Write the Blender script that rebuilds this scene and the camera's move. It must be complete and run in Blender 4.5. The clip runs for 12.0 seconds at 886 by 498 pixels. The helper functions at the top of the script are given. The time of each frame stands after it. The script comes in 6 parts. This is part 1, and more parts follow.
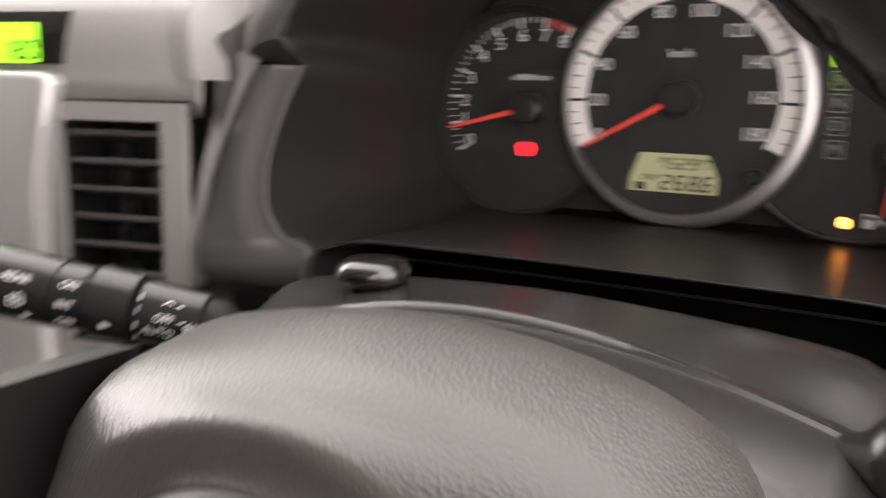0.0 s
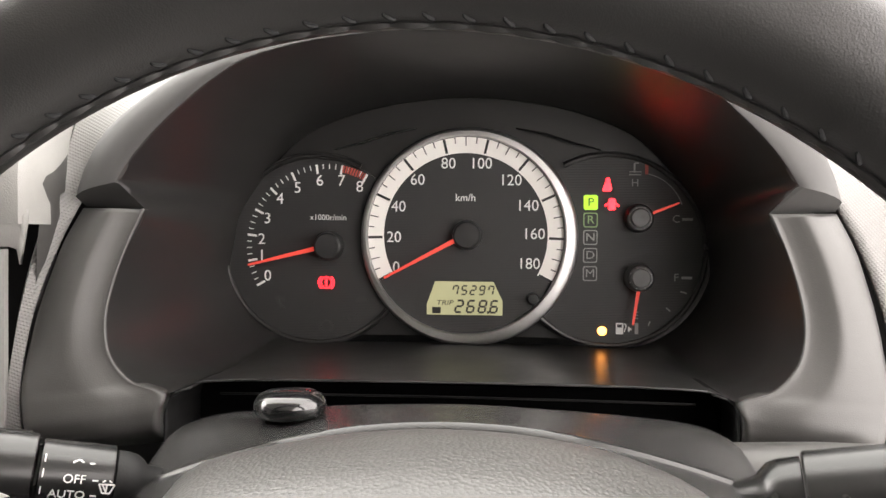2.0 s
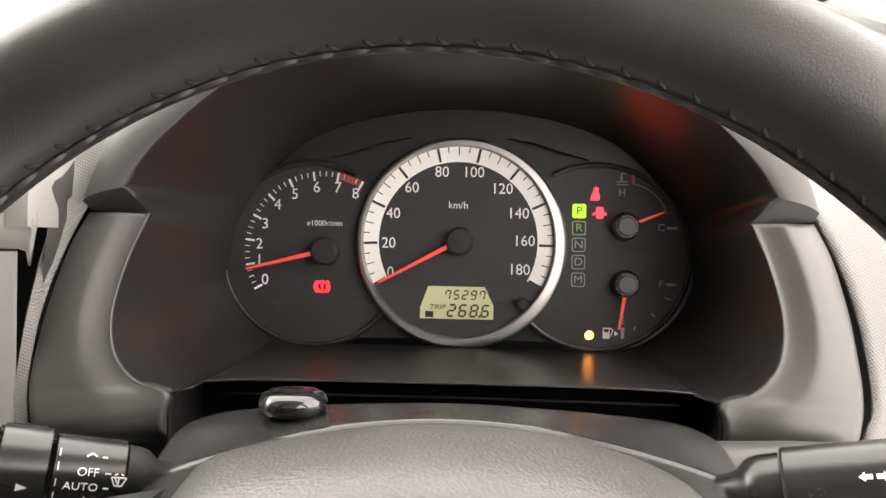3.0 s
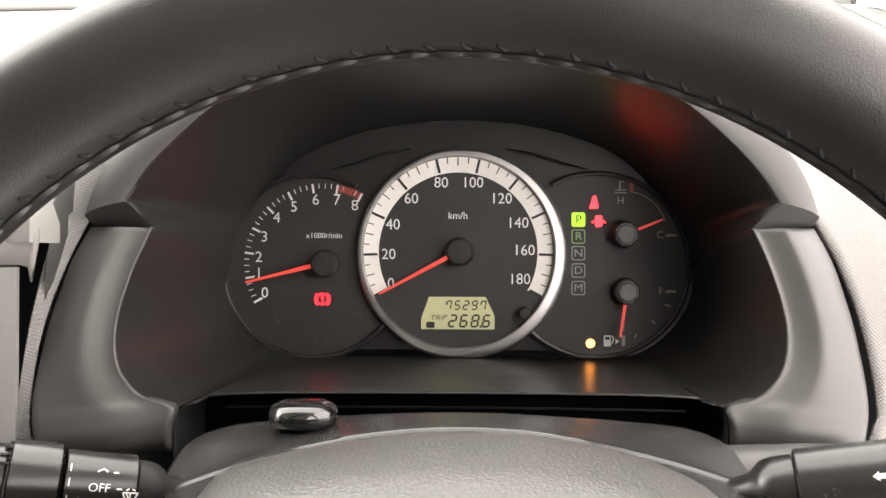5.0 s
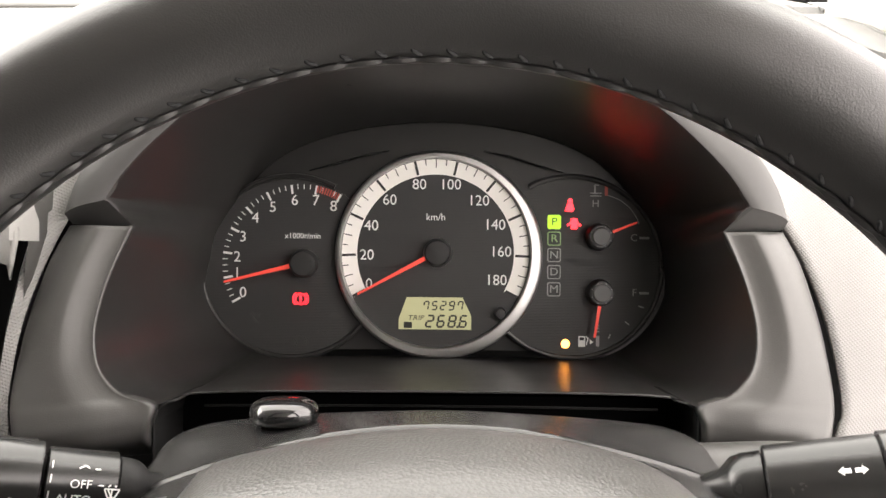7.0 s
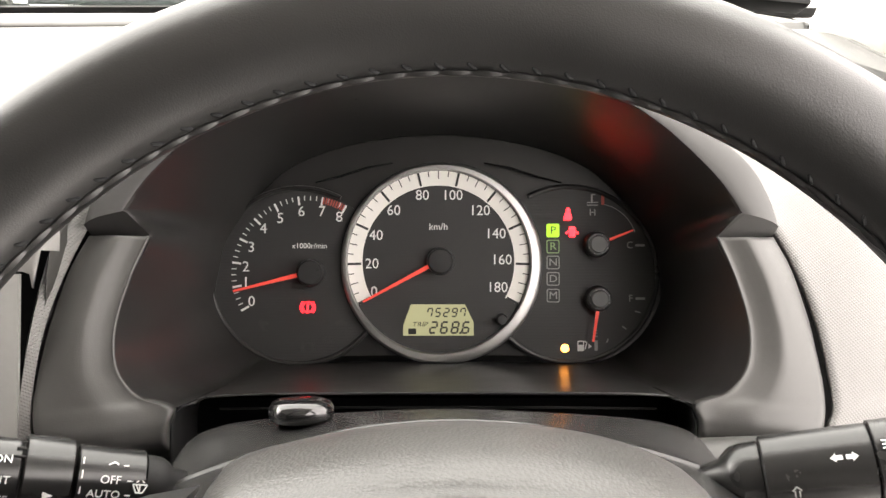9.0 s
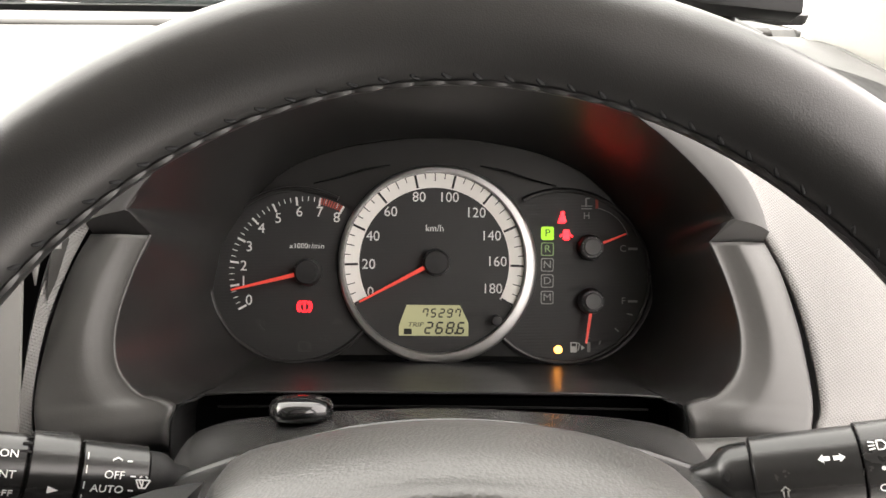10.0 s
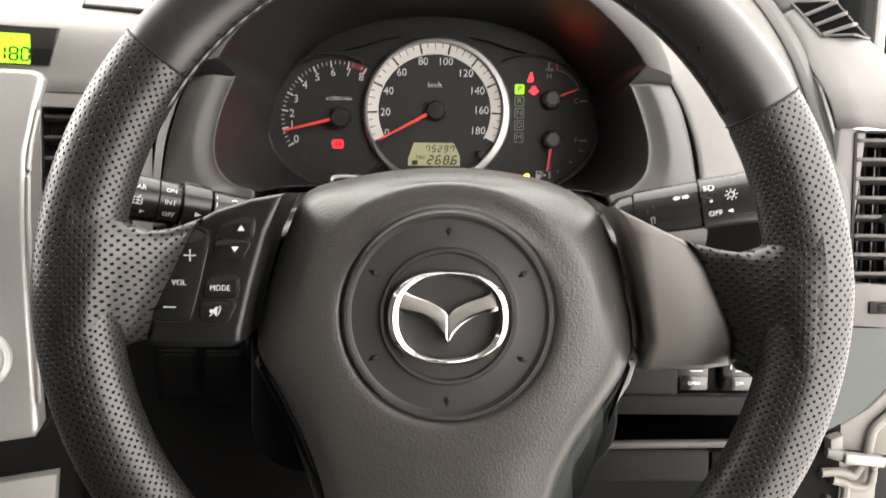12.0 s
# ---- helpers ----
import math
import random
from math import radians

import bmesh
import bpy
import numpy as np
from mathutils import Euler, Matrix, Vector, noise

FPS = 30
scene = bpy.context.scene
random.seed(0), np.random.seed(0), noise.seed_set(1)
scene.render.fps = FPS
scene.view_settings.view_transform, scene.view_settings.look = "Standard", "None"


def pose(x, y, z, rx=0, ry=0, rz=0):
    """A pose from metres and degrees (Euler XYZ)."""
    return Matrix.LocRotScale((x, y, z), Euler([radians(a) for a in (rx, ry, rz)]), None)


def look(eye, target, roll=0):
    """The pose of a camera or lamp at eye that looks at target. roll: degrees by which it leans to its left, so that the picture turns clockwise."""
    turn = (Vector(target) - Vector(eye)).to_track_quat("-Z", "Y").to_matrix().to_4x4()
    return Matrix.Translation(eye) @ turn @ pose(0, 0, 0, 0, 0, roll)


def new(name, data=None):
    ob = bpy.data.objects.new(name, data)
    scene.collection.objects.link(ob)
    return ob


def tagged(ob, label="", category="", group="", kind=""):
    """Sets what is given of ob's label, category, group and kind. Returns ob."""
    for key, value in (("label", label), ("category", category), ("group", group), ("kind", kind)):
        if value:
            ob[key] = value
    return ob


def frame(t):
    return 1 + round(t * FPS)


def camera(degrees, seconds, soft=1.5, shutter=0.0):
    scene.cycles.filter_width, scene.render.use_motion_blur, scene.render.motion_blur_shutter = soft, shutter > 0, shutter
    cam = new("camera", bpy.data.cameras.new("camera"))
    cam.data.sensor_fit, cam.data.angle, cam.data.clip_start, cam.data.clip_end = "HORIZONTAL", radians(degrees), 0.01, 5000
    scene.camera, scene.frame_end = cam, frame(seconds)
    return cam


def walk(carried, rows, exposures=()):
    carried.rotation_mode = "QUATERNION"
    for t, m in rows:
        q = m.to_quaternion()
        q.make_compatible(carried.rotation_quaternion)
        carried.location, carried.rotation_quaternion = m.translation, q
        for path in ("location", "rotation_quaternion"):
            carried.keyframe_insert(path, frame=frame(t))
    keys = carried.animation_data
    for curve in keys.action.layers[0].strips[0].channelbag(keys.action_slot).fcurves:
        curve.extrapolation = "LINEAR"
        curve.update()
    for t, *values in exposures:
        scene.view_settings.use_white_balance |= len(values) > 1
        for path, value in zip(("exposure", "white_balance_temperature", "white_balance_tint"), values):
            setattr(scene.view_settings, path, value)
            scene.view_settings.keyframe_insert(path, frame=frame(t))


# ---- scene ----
# ---------- frame of the instrument panel: x right, y ahead, z up along the dial face ----------
TILT = 20.0
BASE = pose(0, 0, 1.05, -TILT, 0, 0)
CT, ST = math.cos(radians(TILT)), math.sin(radians(TILT))
cam = camera(55.0, 12.0, 1.5, 0.5)
PATH = [
    (0, (0.118, -0.430, -0.002), (-0.879, 1.268, -0.353), 1.3),
    (0.1, (0.100, -0.434, 0.002), (-0.713, 1.358, -0.355), 0.1),
    (0.2, (0.082, -0.443, 0.003), (-0.532, 1.431, -0.330), 0.2),
    (0.3, (0.072, -0.456, 0.007), (-0.424, 1.459, -0.290), -0.4),
    (0.4, (0.055, -0.458, 0.004), (-0.323, 1.492, -0.236), -1.2),
    (0.5, (0.043, -0.466, 0.009), (-0.264, 1.499, -0.203), -2.0),
    (0.7, (0.028, -0.491, 0.028), (-0.23, 1.486, -0.136), -3.0),
    (1, (0.011, -0.526, 0.003), (-0.193, 1.464, -0.013), -0.7),
    (1.5, (0.015, -0.526, -0.01), (-0.157, 1.466, -0.039), -0.7),
    (2, (0.026, -0.5, 0.001), (-0.13, 1.493, -0.036), 0.5),
    (2.5, (0.016, -0.503, 0.004), (-0.131, 1.491, -0.044), 0.8),
    (3, (0.021, -0.516, 0.001), (-0.095, 1.48, -0.021), 1.0),
    (3.5, (0.016, -0.521, -0.002), (-0.086, 1.477, 0.0), 0.7),
    (5.5, (0.011, -0.514, -0.001), (-0.062, 1.484, 0.011), 0.2),
    (6, (0.01, -0.511, -0.003), (-0.044, 1.488, -0.004), 0.8),
    (6.5, (0.013, -0.515, -0.003), (-0.026, 1.484, -0.01), 0.7),
    (7, (0.009, -0.523, -0.002), (-0.008, 1.476, 0.015), 0.5),
    (9, (0.001, -0.54, -0.007), (0.008, 1.459, 0.048), 0.0),
    (9.5, (-0.002, -0.548, -0.005), (0.018, 1.451, 0.047), 0.2),
    (10, (-0.003, -0.547, -0.006), (0.028, 1.452, 0.048), 0.6),
    (10.2, (-0.006, -0.571, -0.004), (0.04, 1.428, 0.049), 1.1),
    (10.3, (-0.001, -0.596, -0.001), (0.03, 1.403, 0.052), 1.0),
    (10.5, (-0.002, -0.659, -0.005), (0.035, 1.339, 0.068), 0.7),
    (10.7, (-0.005, -0.715, -0.011), (0.044, 1.283, 0.063), 1.1),
    (10.9, (-0.004, -0.748, -0.025), (0.043, 1.25, 0.056), 0.8),
    (11, (-0.001, -0.756, -0.03), (0.039, 1.243, 0.042), 0.5),
    (11.2, (0.001, -0.764, -0.042), (0.048, 1.235, 0.003), 0.7),
    (11.5, (0.003, -0.75, -0.065), (0.043, 1.25, -0.079), 0.5),
    (12, (-0.002, -0.736, -0.076), (0.027, 1.261, -0.191), 0.7),
]
EXPOSURES = [(0.0, 1.05, 6400, 18), (0.4, 1.66, 6400, 18), (0.6, 1.84, 6350, 17), (1.0, 1.87, 6250, 12), (1.4, 1.67, 6350, 12), (2.0, 1.60, 6450, 12), (7.0, 1.64, 6550, 12), (9.0, 1.60, 6520, 11), (10.0, 1.34, 6500, 11),
             (10.4, 0.95, 6450, 10), (10.7, 0.00, 6600, 10), (11.1, -0.06, 6650, 11), (11.6, 0.72, 6600, 11), (12.0, 1.34, 6500, 11)]

walk(cam, [(t, BASE @ look(eye, target, roll)) for t, eye, target, roll in PATH], EXPOSURES)

# ---------- light ----------
world = bpy.data.worlds.new("bright_hall")
scene.world = world
world.use_nodes = True
bg = world.node_tree.nodes["Background"]
bg.inputs[0].default_value = (1.0, 0.935, 0.88, 1)
bg.inputs[1].default_value = 3.0

# daylight through the passenger side window
win = bpy.data.lights.new("side_window_daylight", "AREA")
win.shape, win.size, win.size_y, win.energy, win.color = "RECTANGLE", 0.8, 0.5, 4.4, (1.0, 0.94, 0.89)
win_ob = new("side_window_daylight", win)
win_ob.matrix_basis = pose(-1.13, 0.05, 1.36, 0, -90, 0)
# daylight through the open driver's door
door = bpy.data.lights.new("open_door_daylight", "AREA")
door.shape, door.size, door.size_y, door.energy, door.color = "RECTANGLE", 0.7, 0.7, 1.1, (1.0, 0.94, 0.89)
door_ob = new("open_door_daylight", door)
door_ob.matrix_basis = pose(0.62, -0.75, 1.15, 0, 90, 0)

# ---------- materials ----------
def node(nt, kind, **kw):
    n = nt.nodes.new(kind)
    for k, v in kw.items():
        n.inputs[k].default_value = v
    return n


def mat(name, color, rough=0.5, metal=0.0, grain=0.0, grain_scale=900.0, vary=0.12, vary_scale=14.0, cells=False, emit=None,
        emit_strength=0.0, spec=0.5, wear=0.15, coat=0.0):
    """Principled surface with two scales of variation and a fine relief."""
    m = bpy.data.materials.new(name)
    m.use_nodes = True
    nt = m.node_tree
    b = nt.nodes["Principled BSDF"]
    b.inputs["Metallic"].default_value = metal
    b.inputs["Specular IOR Level"].default_value = spec
    b.inputs["Coat Weight"].default_value = coat
    tc = nt.nodes.new("ShaderNodeTexCoord")
    big = node(nt, "ShaderNodeTexNoise", Scale=vary_scale, Detail=6.0, Roughness=0.65)
    fine = node(nt, "ShaderNodeTexNoise", Scale=vary_scale * 22, Detail=3.0)
    nt.links.new(tc.outputs["Object"], big.inputs["Vector"])
    nt.links.new(tc.outputs["Object"], fine.inputs["Vector"])
    mix = nt.nodes.new("ShaderNodeMix")
    mix.data_type = "RGBA"
    mix.inputs["A"].default_value = (*[c * (1 - vary) for c in color], 1)
    mix.inputs["B"].default_value = (*[min(1, c * (1 + vary)) for c in color], 1)
    add = nt.nodes.new("ShaderNodeMath")
    add.operation = "MULTIPLY_ADD"
    add.inputs[1].default_value = 0.35
    nt.links.new(fine.outputs["Fac"], add.inputs[0])
    sc = nt.nodes.new("ShaderNodeMath")
    sc.operation = "MULTIPLY"
    sc.inputs[1].default_value = 0.65
    nt.links.new(big.outputs["Fac"], sc.inputs[0])
    nt.links.new(sc.outputs[0], add.inputs[2])
    nt.links.new(add.outputs[0], mix.inputs["Factor"])
    nt.links.new(mix.outputs["Result"], b.inputs["Base Color"])
    mr = nt.nodes.new("ShaderNodeMapRange")
    mr.inputs["From Min"].default_value, mr.inputs["From Max"].default_value = 0.3, 0.7
    mr.inputs["To Min"].default_value, mr.inputs["To Max"].default_value = max(0.02, rough - wear * rough), min(1, rough + wear * rough)
    nt.links.new(big.outputs["Fac"], mr.inputs["Value"])
    nt.links.new(mr.outputs["Result"], b.inputs["Roughness"])
    if grain:
        if cells:
            g = node(nt, "ShaderNodeTexVoronoi", Scale=grain_scale)
            g.feature = "F1"
            h = g.outputs["Distance"]
        else:
            g = node(nt, "ShaderNodeTexNoise", Scale=grain_scale, Detail=2.0)
            h = g.outputs["Fac"]
        nt.links.new(tc.outputs["Object"], g.inputs["Vector"])
        bump = node(nt, "ShaderNodeBump", Strength=grain, Distance=0.0004)
        nt.links.new(h, bump.inputs["Height"])
        nt.links.new(bump.outputs["Normal"], b.inputs["Normal"])
    if emit:
        b.inputs["Emission Color"].default_value = (*emit, 1)
        b.inputs["Emission Strength"].default_value = emit_strength
    return m


def ruled(m, scale, strength, tilt=0.0, cross=None):
    """Adds a fine ruled relief, mirrored about the middle of the panel."""
    nt = m.node_tree
    b = nt.nodes["Principled BSDF"]
    tc = nt.nodes.new("ShaderNodeTexCoord")
    mirror = nt.nodes.new("ShaderNodeVectorMath")
    mirror.operation = "ABSOLUTE"
    nt.links.new(tc.outputs["Object"], mirror.inputs[0])
    sep = nt.nodes.new("ShaderNodeSeparateXYZ")
    own = nt.nodes.new("ShaderNodeSeparateXYZ")
    nt.links.new(mirror.outputs["Vector"], sep.inputs[0])
    nt.links.new(tc.outputs["Object"], own.inputs[0])
    com = nt.nodes.new("ShaderNodeCombineXYZ")
    nt.links.new(sep.outputs["X"], com.inputs["X"])
    nt.links.new(own.outputs["Z"], com.inputs["Z"])
    mp = nt.nodes.new("ShaderNodeMapping")
    mp.inputs["Rotation"].default_value = (0, radians(tilt), 0)
    nt.links.new(com.outputs["Vector"], mp.inputs["Vector"])
    w = node(nt, "ShaderNodeTexWave", Scale=scale, Distortion=0.0)
    w.bands_direction = "Z"
    nt.links.new(mp.outputs["Vector"], w.inputs["Vector"])
    height = w.outputs["Fac"]
    if cross is not None:
        mp2 = nt.nodes.new("ShaderNodeMapping")
        mp2.inputs["Rotation"].default_value = (0, radians(cross), 0)
        nt.links.new(com.outputs["Vector"], mp2.inputs["Vector"])
        w2 = node(nt, "ShaderNodeTexWave", Scale=scale, Distortion=0.0)
        w2.bands_direction = "Z"
        nt.links.new(mp2.outputs["Vector"], w2.inputs["Vector"])
        both = nt.nodes.new("ShaderNodeMath")
        both.operation = "MULTIPLY"
        nt.links.new(w.outputs["Fac"], both.inputs[0])
        nt.links.new(w2.outputs["Fac"], both.inputs[1])
        height = both.outputs[0]
    bump = node(nt, "ShaderNodeBump", Strength=strength, Distance=0.0005)
    nt.links.new(height, bump.inputs["Height"])
    nt.links.new(bump.outputs["Normal"], b.inputs["Normal"])
    return m


def perforated(m):
    """Rows of small punched holes, laid along the unwrapped leather."""
    nt = m.node_tree
    b = nt.nodes["Principled BSDF"]
    uv = nt.nodes.new("ShaderNodeUVMap")
    mp = nt.nodes.new("ShaderNodeMapping")
    mp.inputs["Scale"].default_value = (330, 330, 0)
    mp.inputs["Rotation"].default_value = (0, 0, radians(45))
    nt.links.new(uv.outputs["UV"], mp.inputs["Vector"])
    fr = nt.nodes.new("ShaderNodeVectorMath")
    fr.operation = "FRACTION"
    nt.links.new(mp.outputs["Vector"], fr.inputs[0])
    di = nt.nodes.new("ShaderNodeVectorMath")
    di.operation = "DISTANCE"
    di.inputs[1].default_value = (0.5, 0.5, 0)
    nt.links.new(fr.outputs["Vector"], di.inputs[0])
    mr = nt.nodes.new("ShaderNodeMapRange")
    mr.inputs["From Min"].default_value, mr.inputs["From Max"].default_value = 0.17, 0.27
    nt.links.new(di.outputs["Value"], mr.inputs["Value"])
    src = b.inputs["Base Color"].links[0].from_socket
    mix = nt.nodes.new("ShaderNodeMix")
    mix.data_type = "RGBA"
    mix.inputs["A"].default_value = (0.006, 0.006, 0.006, 1)
    nt.links.new(mr.outputs["Result"], mix.inputs["Factor"])
    nt.links.new(src, mix.inputs["B"])
    nt.links.new(mix.outputs["Result"], b.inputs["Base Color"])
    gloss_ = nt.nodes.new("ShaderNodeMath")
    gloss_.operation = "MULTIPLY"
    gloss_.inputs[1].default_value = b.inputs["Specular IOR Level"].default_value
    nt.links.new(mr.outputs["Result"], gloss_.inputs[0])
    nt.links.new(gloss_.outputs[0], b.inputs["Specular IOR Level"])
    bump = node(nt, "ShaderNodeBump", Strength=0.5, Distance=0.0005)
    nt.links.new(mr.outputs["Result"], bump.inputs["Height"])
    nt.links.new(bump.outputs["Normal"], b.inputs["Normal"])
    return m


M = {}
M["dash"] = mat("dash_plastic", (0.12, 0.118, 0.114), 0.5, grain=0.35, grain_scale=1400, cells=True)
M["dash_light"] = mat("grey_dash_plastic", (0.25, 0.245, 0.235), 0.45, grain=0.25, grain_scale=1500, cells=True)
M["cheek"] = mat("bezel_plastic", (0.048, 0.0465, 0.0445), 0.42, grain=0.2, grain_scale=1800)
M["weave"] = ruled(mat("ruled_trim_plastic", (0.15, 0.146, 0.14), 0.42), 225, 0.6, tilt=24, cross=-52)
M["shroud"] = mat("shroud_plastic", (0.016, 0.0155, 0.0152), 0.32, grain=0.08, grain_scale=2400, spec=0.4)
M["visor"] = mat("visor_plastic", (0.045, 0.044, 0.043), 0.58, grain=0.15, grain_scale=2200)
# Glossless black that paints the shade of deep openings.
M["void"] = mat("opening_shade_black", (0.004, 0.004, 0.004), 0.9, spec=0.0)
M["side"] = mat("grey_side_plastic", (0.12, 0.114, 0.112), 0.5, grain=0.15, grain_scale=2000, cells=True)
M["black"] = mat("matt_black_plastic", (0.009, 0.009, 0.009), 0.6, grain=0.2, spec=0.25)
M["gloss"] = mat("gloss_black_plastic", (0.012, 0.012, 0.012), 0.12, coat=0.5)
M["satin"] = mat("satin_black_plastic", (0.024, 0.024, 0.024), 0.29, grain=0.10, grain_scale=2200)
M["column"] = mat("column_plastic", (0.020, 0.0196, 0.0192), 0.26, grain=0.12, grain_scale=2200, cells=True, wear=0.04, vary=0.06, vary_scale=10)
M["leather"] = mat("smooth_black_leather", (0.014, 0.0138, 0.0135), 0.33, grain=0.10, grain_scale=2200, cells=True, wear=0.2, spec=0.62)
M["perf"] = perforated(mat("perforated_black_leather", (0.012, 0.0118, 0.0115), 0.35, wear=0.15, spec=0.6))
M["airbag"] = mat("grained_airbag_cover", (0.046, 0.044, 0.0418), 0.36, grain=0.40, grain_scale=780, cells=True)
M["disc"] = mat("airbag_centre_plastic", (0.030, 0.0292, 0.0284), 0.42, grain=0.2, grain_scale=2500)
M["panel_black"] = mat("switch_panel_black", (0.008, 0.008, 0.008), 0.36, grain=0.10, grain_scale=2200)
M["spoke"] = mat("satin_grey_spoke", (0.13, 0.120, 0.112), 0.30, grain=0.08, grain_scale=2200)
# Grey-green tint paints the lower trim's reflection into this edge.
M["spoke_edge"] = mat("spoke_edge_reflection_tint", (0.085, 0.098, 0.095), 0.42, grain=0.1, grain_scale=2000)
M["thread"] = mat("black_thread", (0.010, 0.0104, 0.011), 0.75, spec=0.2)
M["chrome"] = mat("chrome", (0.66, 0.655, 0.65), 0.10, metal=1.0, vary=0.03)
M["ring"] = mat("satin_chrome_ring", (0.52, 0.515, 0.505), 0.40, metal=1.0, vary=0.04)
M["silver"] = mat("silver_paint", (0.50, 0.50, 0.487), 0.35, metal=0.55, vary=0.05)
M["dial"] = ruled(mat("dial_black", (0.021, 0.0206, 0.0202), 0.5), 330, 0.22)
M["band"] = mat("dial_white_band", (0.78, 0.76, 0.72), 0.55, vary=0.04)
M["print"] = mat("white_print", (0.72, 0.72, 0.7), 0.6, vary=0.05)
M["dimprint"] = mat("dim_print", (0.3, 0.3, 0.29), 0.6, vary=0.05)
M["tick"] = mat("black_print", (0.01, 0.01, 0.01), 0.5)
M["redprint"] = mat("red_print", (0.4, 0.07, 0.05), 0.6)
M["needle"] = mat("red_needle", (0.65, 0.07, 0.05), 0.4, emit=(1.0, 0.08, 0.05), emit_strength=0.12)
M["cap"] = mat("grey_needle_cap", (0.13, 0.13, 0.13), 0.5)
M["lcd"] = mat("olive_lcd", (0.34, 0.34, 0.2), 0.4, emit=(0.5, 0.48, 0.25), emit_strength=0.12, vary=0.05)
M["lcdink"] = mat("lcd_ink", (0.012, 0.012, 0.01), 0.5)
M["red"] = mat("red_telltale", (0.5, 0.02, 0.02), 0.4, emit=(1.0, 0.012, 0.018), emit_strength=2.8)
M["redcore"] = mat("unlit_telltale", (0.028, 0.026, 0.026), 0.5)
M["amber"] = mat("amber_telltale", (0.6, 0.3, 0.02), 0.4, emit=(1.0, 0.34, 0.05), emit_strength=4.0)
M["green"] = mat("green_telltale", (0.3, 0.5, 0.02), 0.4, emit=(0.42, 1.0, 0.03), emit_strength=0.36)
M["dimgreen"] = mat("dim_green_print", (0.22, 0.3, 0.15), 0.5, emit=(0.4, 0.7, 0.2), emit_strength=0.08)
M["clock"] = mat("green_backlit_lcd", (0.3, 0.6, 0.02), 0.4, emit=(0.28, 1.0, 0.02), emit_strength=0.95, vary=0.03)
M["cream"] = mat("cream_pillar_trim", (0.56, 0.545, 0.505), 0.6, grain=0.2)
# Darker copy of the corner's grey, painted for the pillar's shadow.
M["corner"] = mat("shaded_corner_plastic", (0.026, 0.0258, 0.0255), 0.5, grain=0.2, grain_scale=1600, cells=True, spec=0.35)
M["device"] = mat("black_device_plastic", (0.0035, 0.0035, 0.0035), 0.4, grain=0.05, grain_scale=2400, spec=0.2)
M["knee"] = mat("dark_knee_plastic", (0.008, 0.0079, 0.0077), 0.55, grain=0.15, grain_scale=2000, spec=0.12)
M["edge_strip"] = mat("dark_edge_strip_plastic", (0.085, 0.084, 0.082), 0.45, grain=0.15, grain_scale=2000)
M["strip"] = mat("mid_grey_strip_plastic", (0.21, 0.205, 0.197), 0.45, grain=0.15, grain_scale=2000)
M["joint"] = mat("joint_shade_brown", (0.035, 0.031, 0.027), 0.6)
M["faintred"] = mat("faint_red_print", (0.27, 0.22, 0.208), 0.5)
# Darker copy of the matt black plastic, footwell shade painted in.
M["footwell"] = mat("shaded_footwell_black", (0.005, 0.005, 0.005), 0.7, spec=0.06)
# Doorway shade painted in: a darker beige copy of the white paint.
M["jamb"] = mat("shade_darkened_jamb", (0.15, 0.143, 0.130), 0.45, vary=0.15)
M["stalk"] = mat("stalk_plastic", (0.015, 0.0148, 0.0145), 0.25, grain=0.08, grain_scale=2400)
M["seal"] = mat("door_seal_rubber", (0.010, 0.0105, 0.0105), 0.65, spec=0.25)
M["white_paint"] = mat("white_car_paint", (0.8, 0.8, 0.79), 0.25, coat=0.6, vary=0.03)
M["lowtrim"] = mat("grey_green_lower_trim", (0.044, 0.053, 0.0508), 0.5, grain=0.2, grain_scale=1500)
M["gold"] = mat("gold_contacts", (0.9, 0.6, 0.25), 0.3, metal=1.0)
M["wiper"] = mat("wiper_metal", (0.062, 0.070, 0.070), 0.5, spec=0.3)
M["steel"] = mat("zinc_hinge", (0.27, 0.262, 0.248), 0.4, metal=0.5)
# Hinge paint darkened to carry the shade inside the doorway.
M["hinge_paint"] = mat("shade_darkened_hinge_paint", (0.18, 0.172, 0.15), 0.4, vary=0.2, vary_scale=40)
M["pedal"] = mat("pedal_rubber", (0.12, 0.115, 0.1), 0.7)
M["carpet"] = mat("dark_carpet", (0.02, 0.02, 0.02), 0.95, grain=0.8, grain_scale=500)
M["lining"] = mat("grey_headlining", (0.38, 0.37, 0.35), 0.9, grain=0.4, grain_scale=700)
M["concrete"] = mat("white_hall_floor", (0.66, 0.65, 0.63), 0.5, vary=0.1, vary_scale=1.5)
M["button_grey"] = mat("pale_grey_button", (0.25, 0.238, 0.228), 0.4)
glass = bpy.data.materials.new("windscreen_glass")
glass.use_nodes = True
gn = glass.node_tree
gn.nodes.remove(gn.nodes["Principled BSDF"])
clear = node(gn, "ShaderNodeBsdfTransparent", Color=(0.95, 0.97, 0.96, 1))
shine = node(gn, "ShaderNodeBsdfGlossy", Roughness=0.01)
fres = node(gn, "ShaderNodeFresnel", IOR=1.06)
gmix = gn.nodes.new("ShaderNodeMixShader")
gn.links.new(fres.outputs[0], gmix.inputs[0])
gn.links.new(clear.outputs[0], gmix.inputs[1])
gn.links.new(shine.outputs[0], gmix.inputs[2])
gn.links.new(gmix.outputs[0], gn.nodes["Material Output"].inputs["Surface"])
M["glass"] = glass


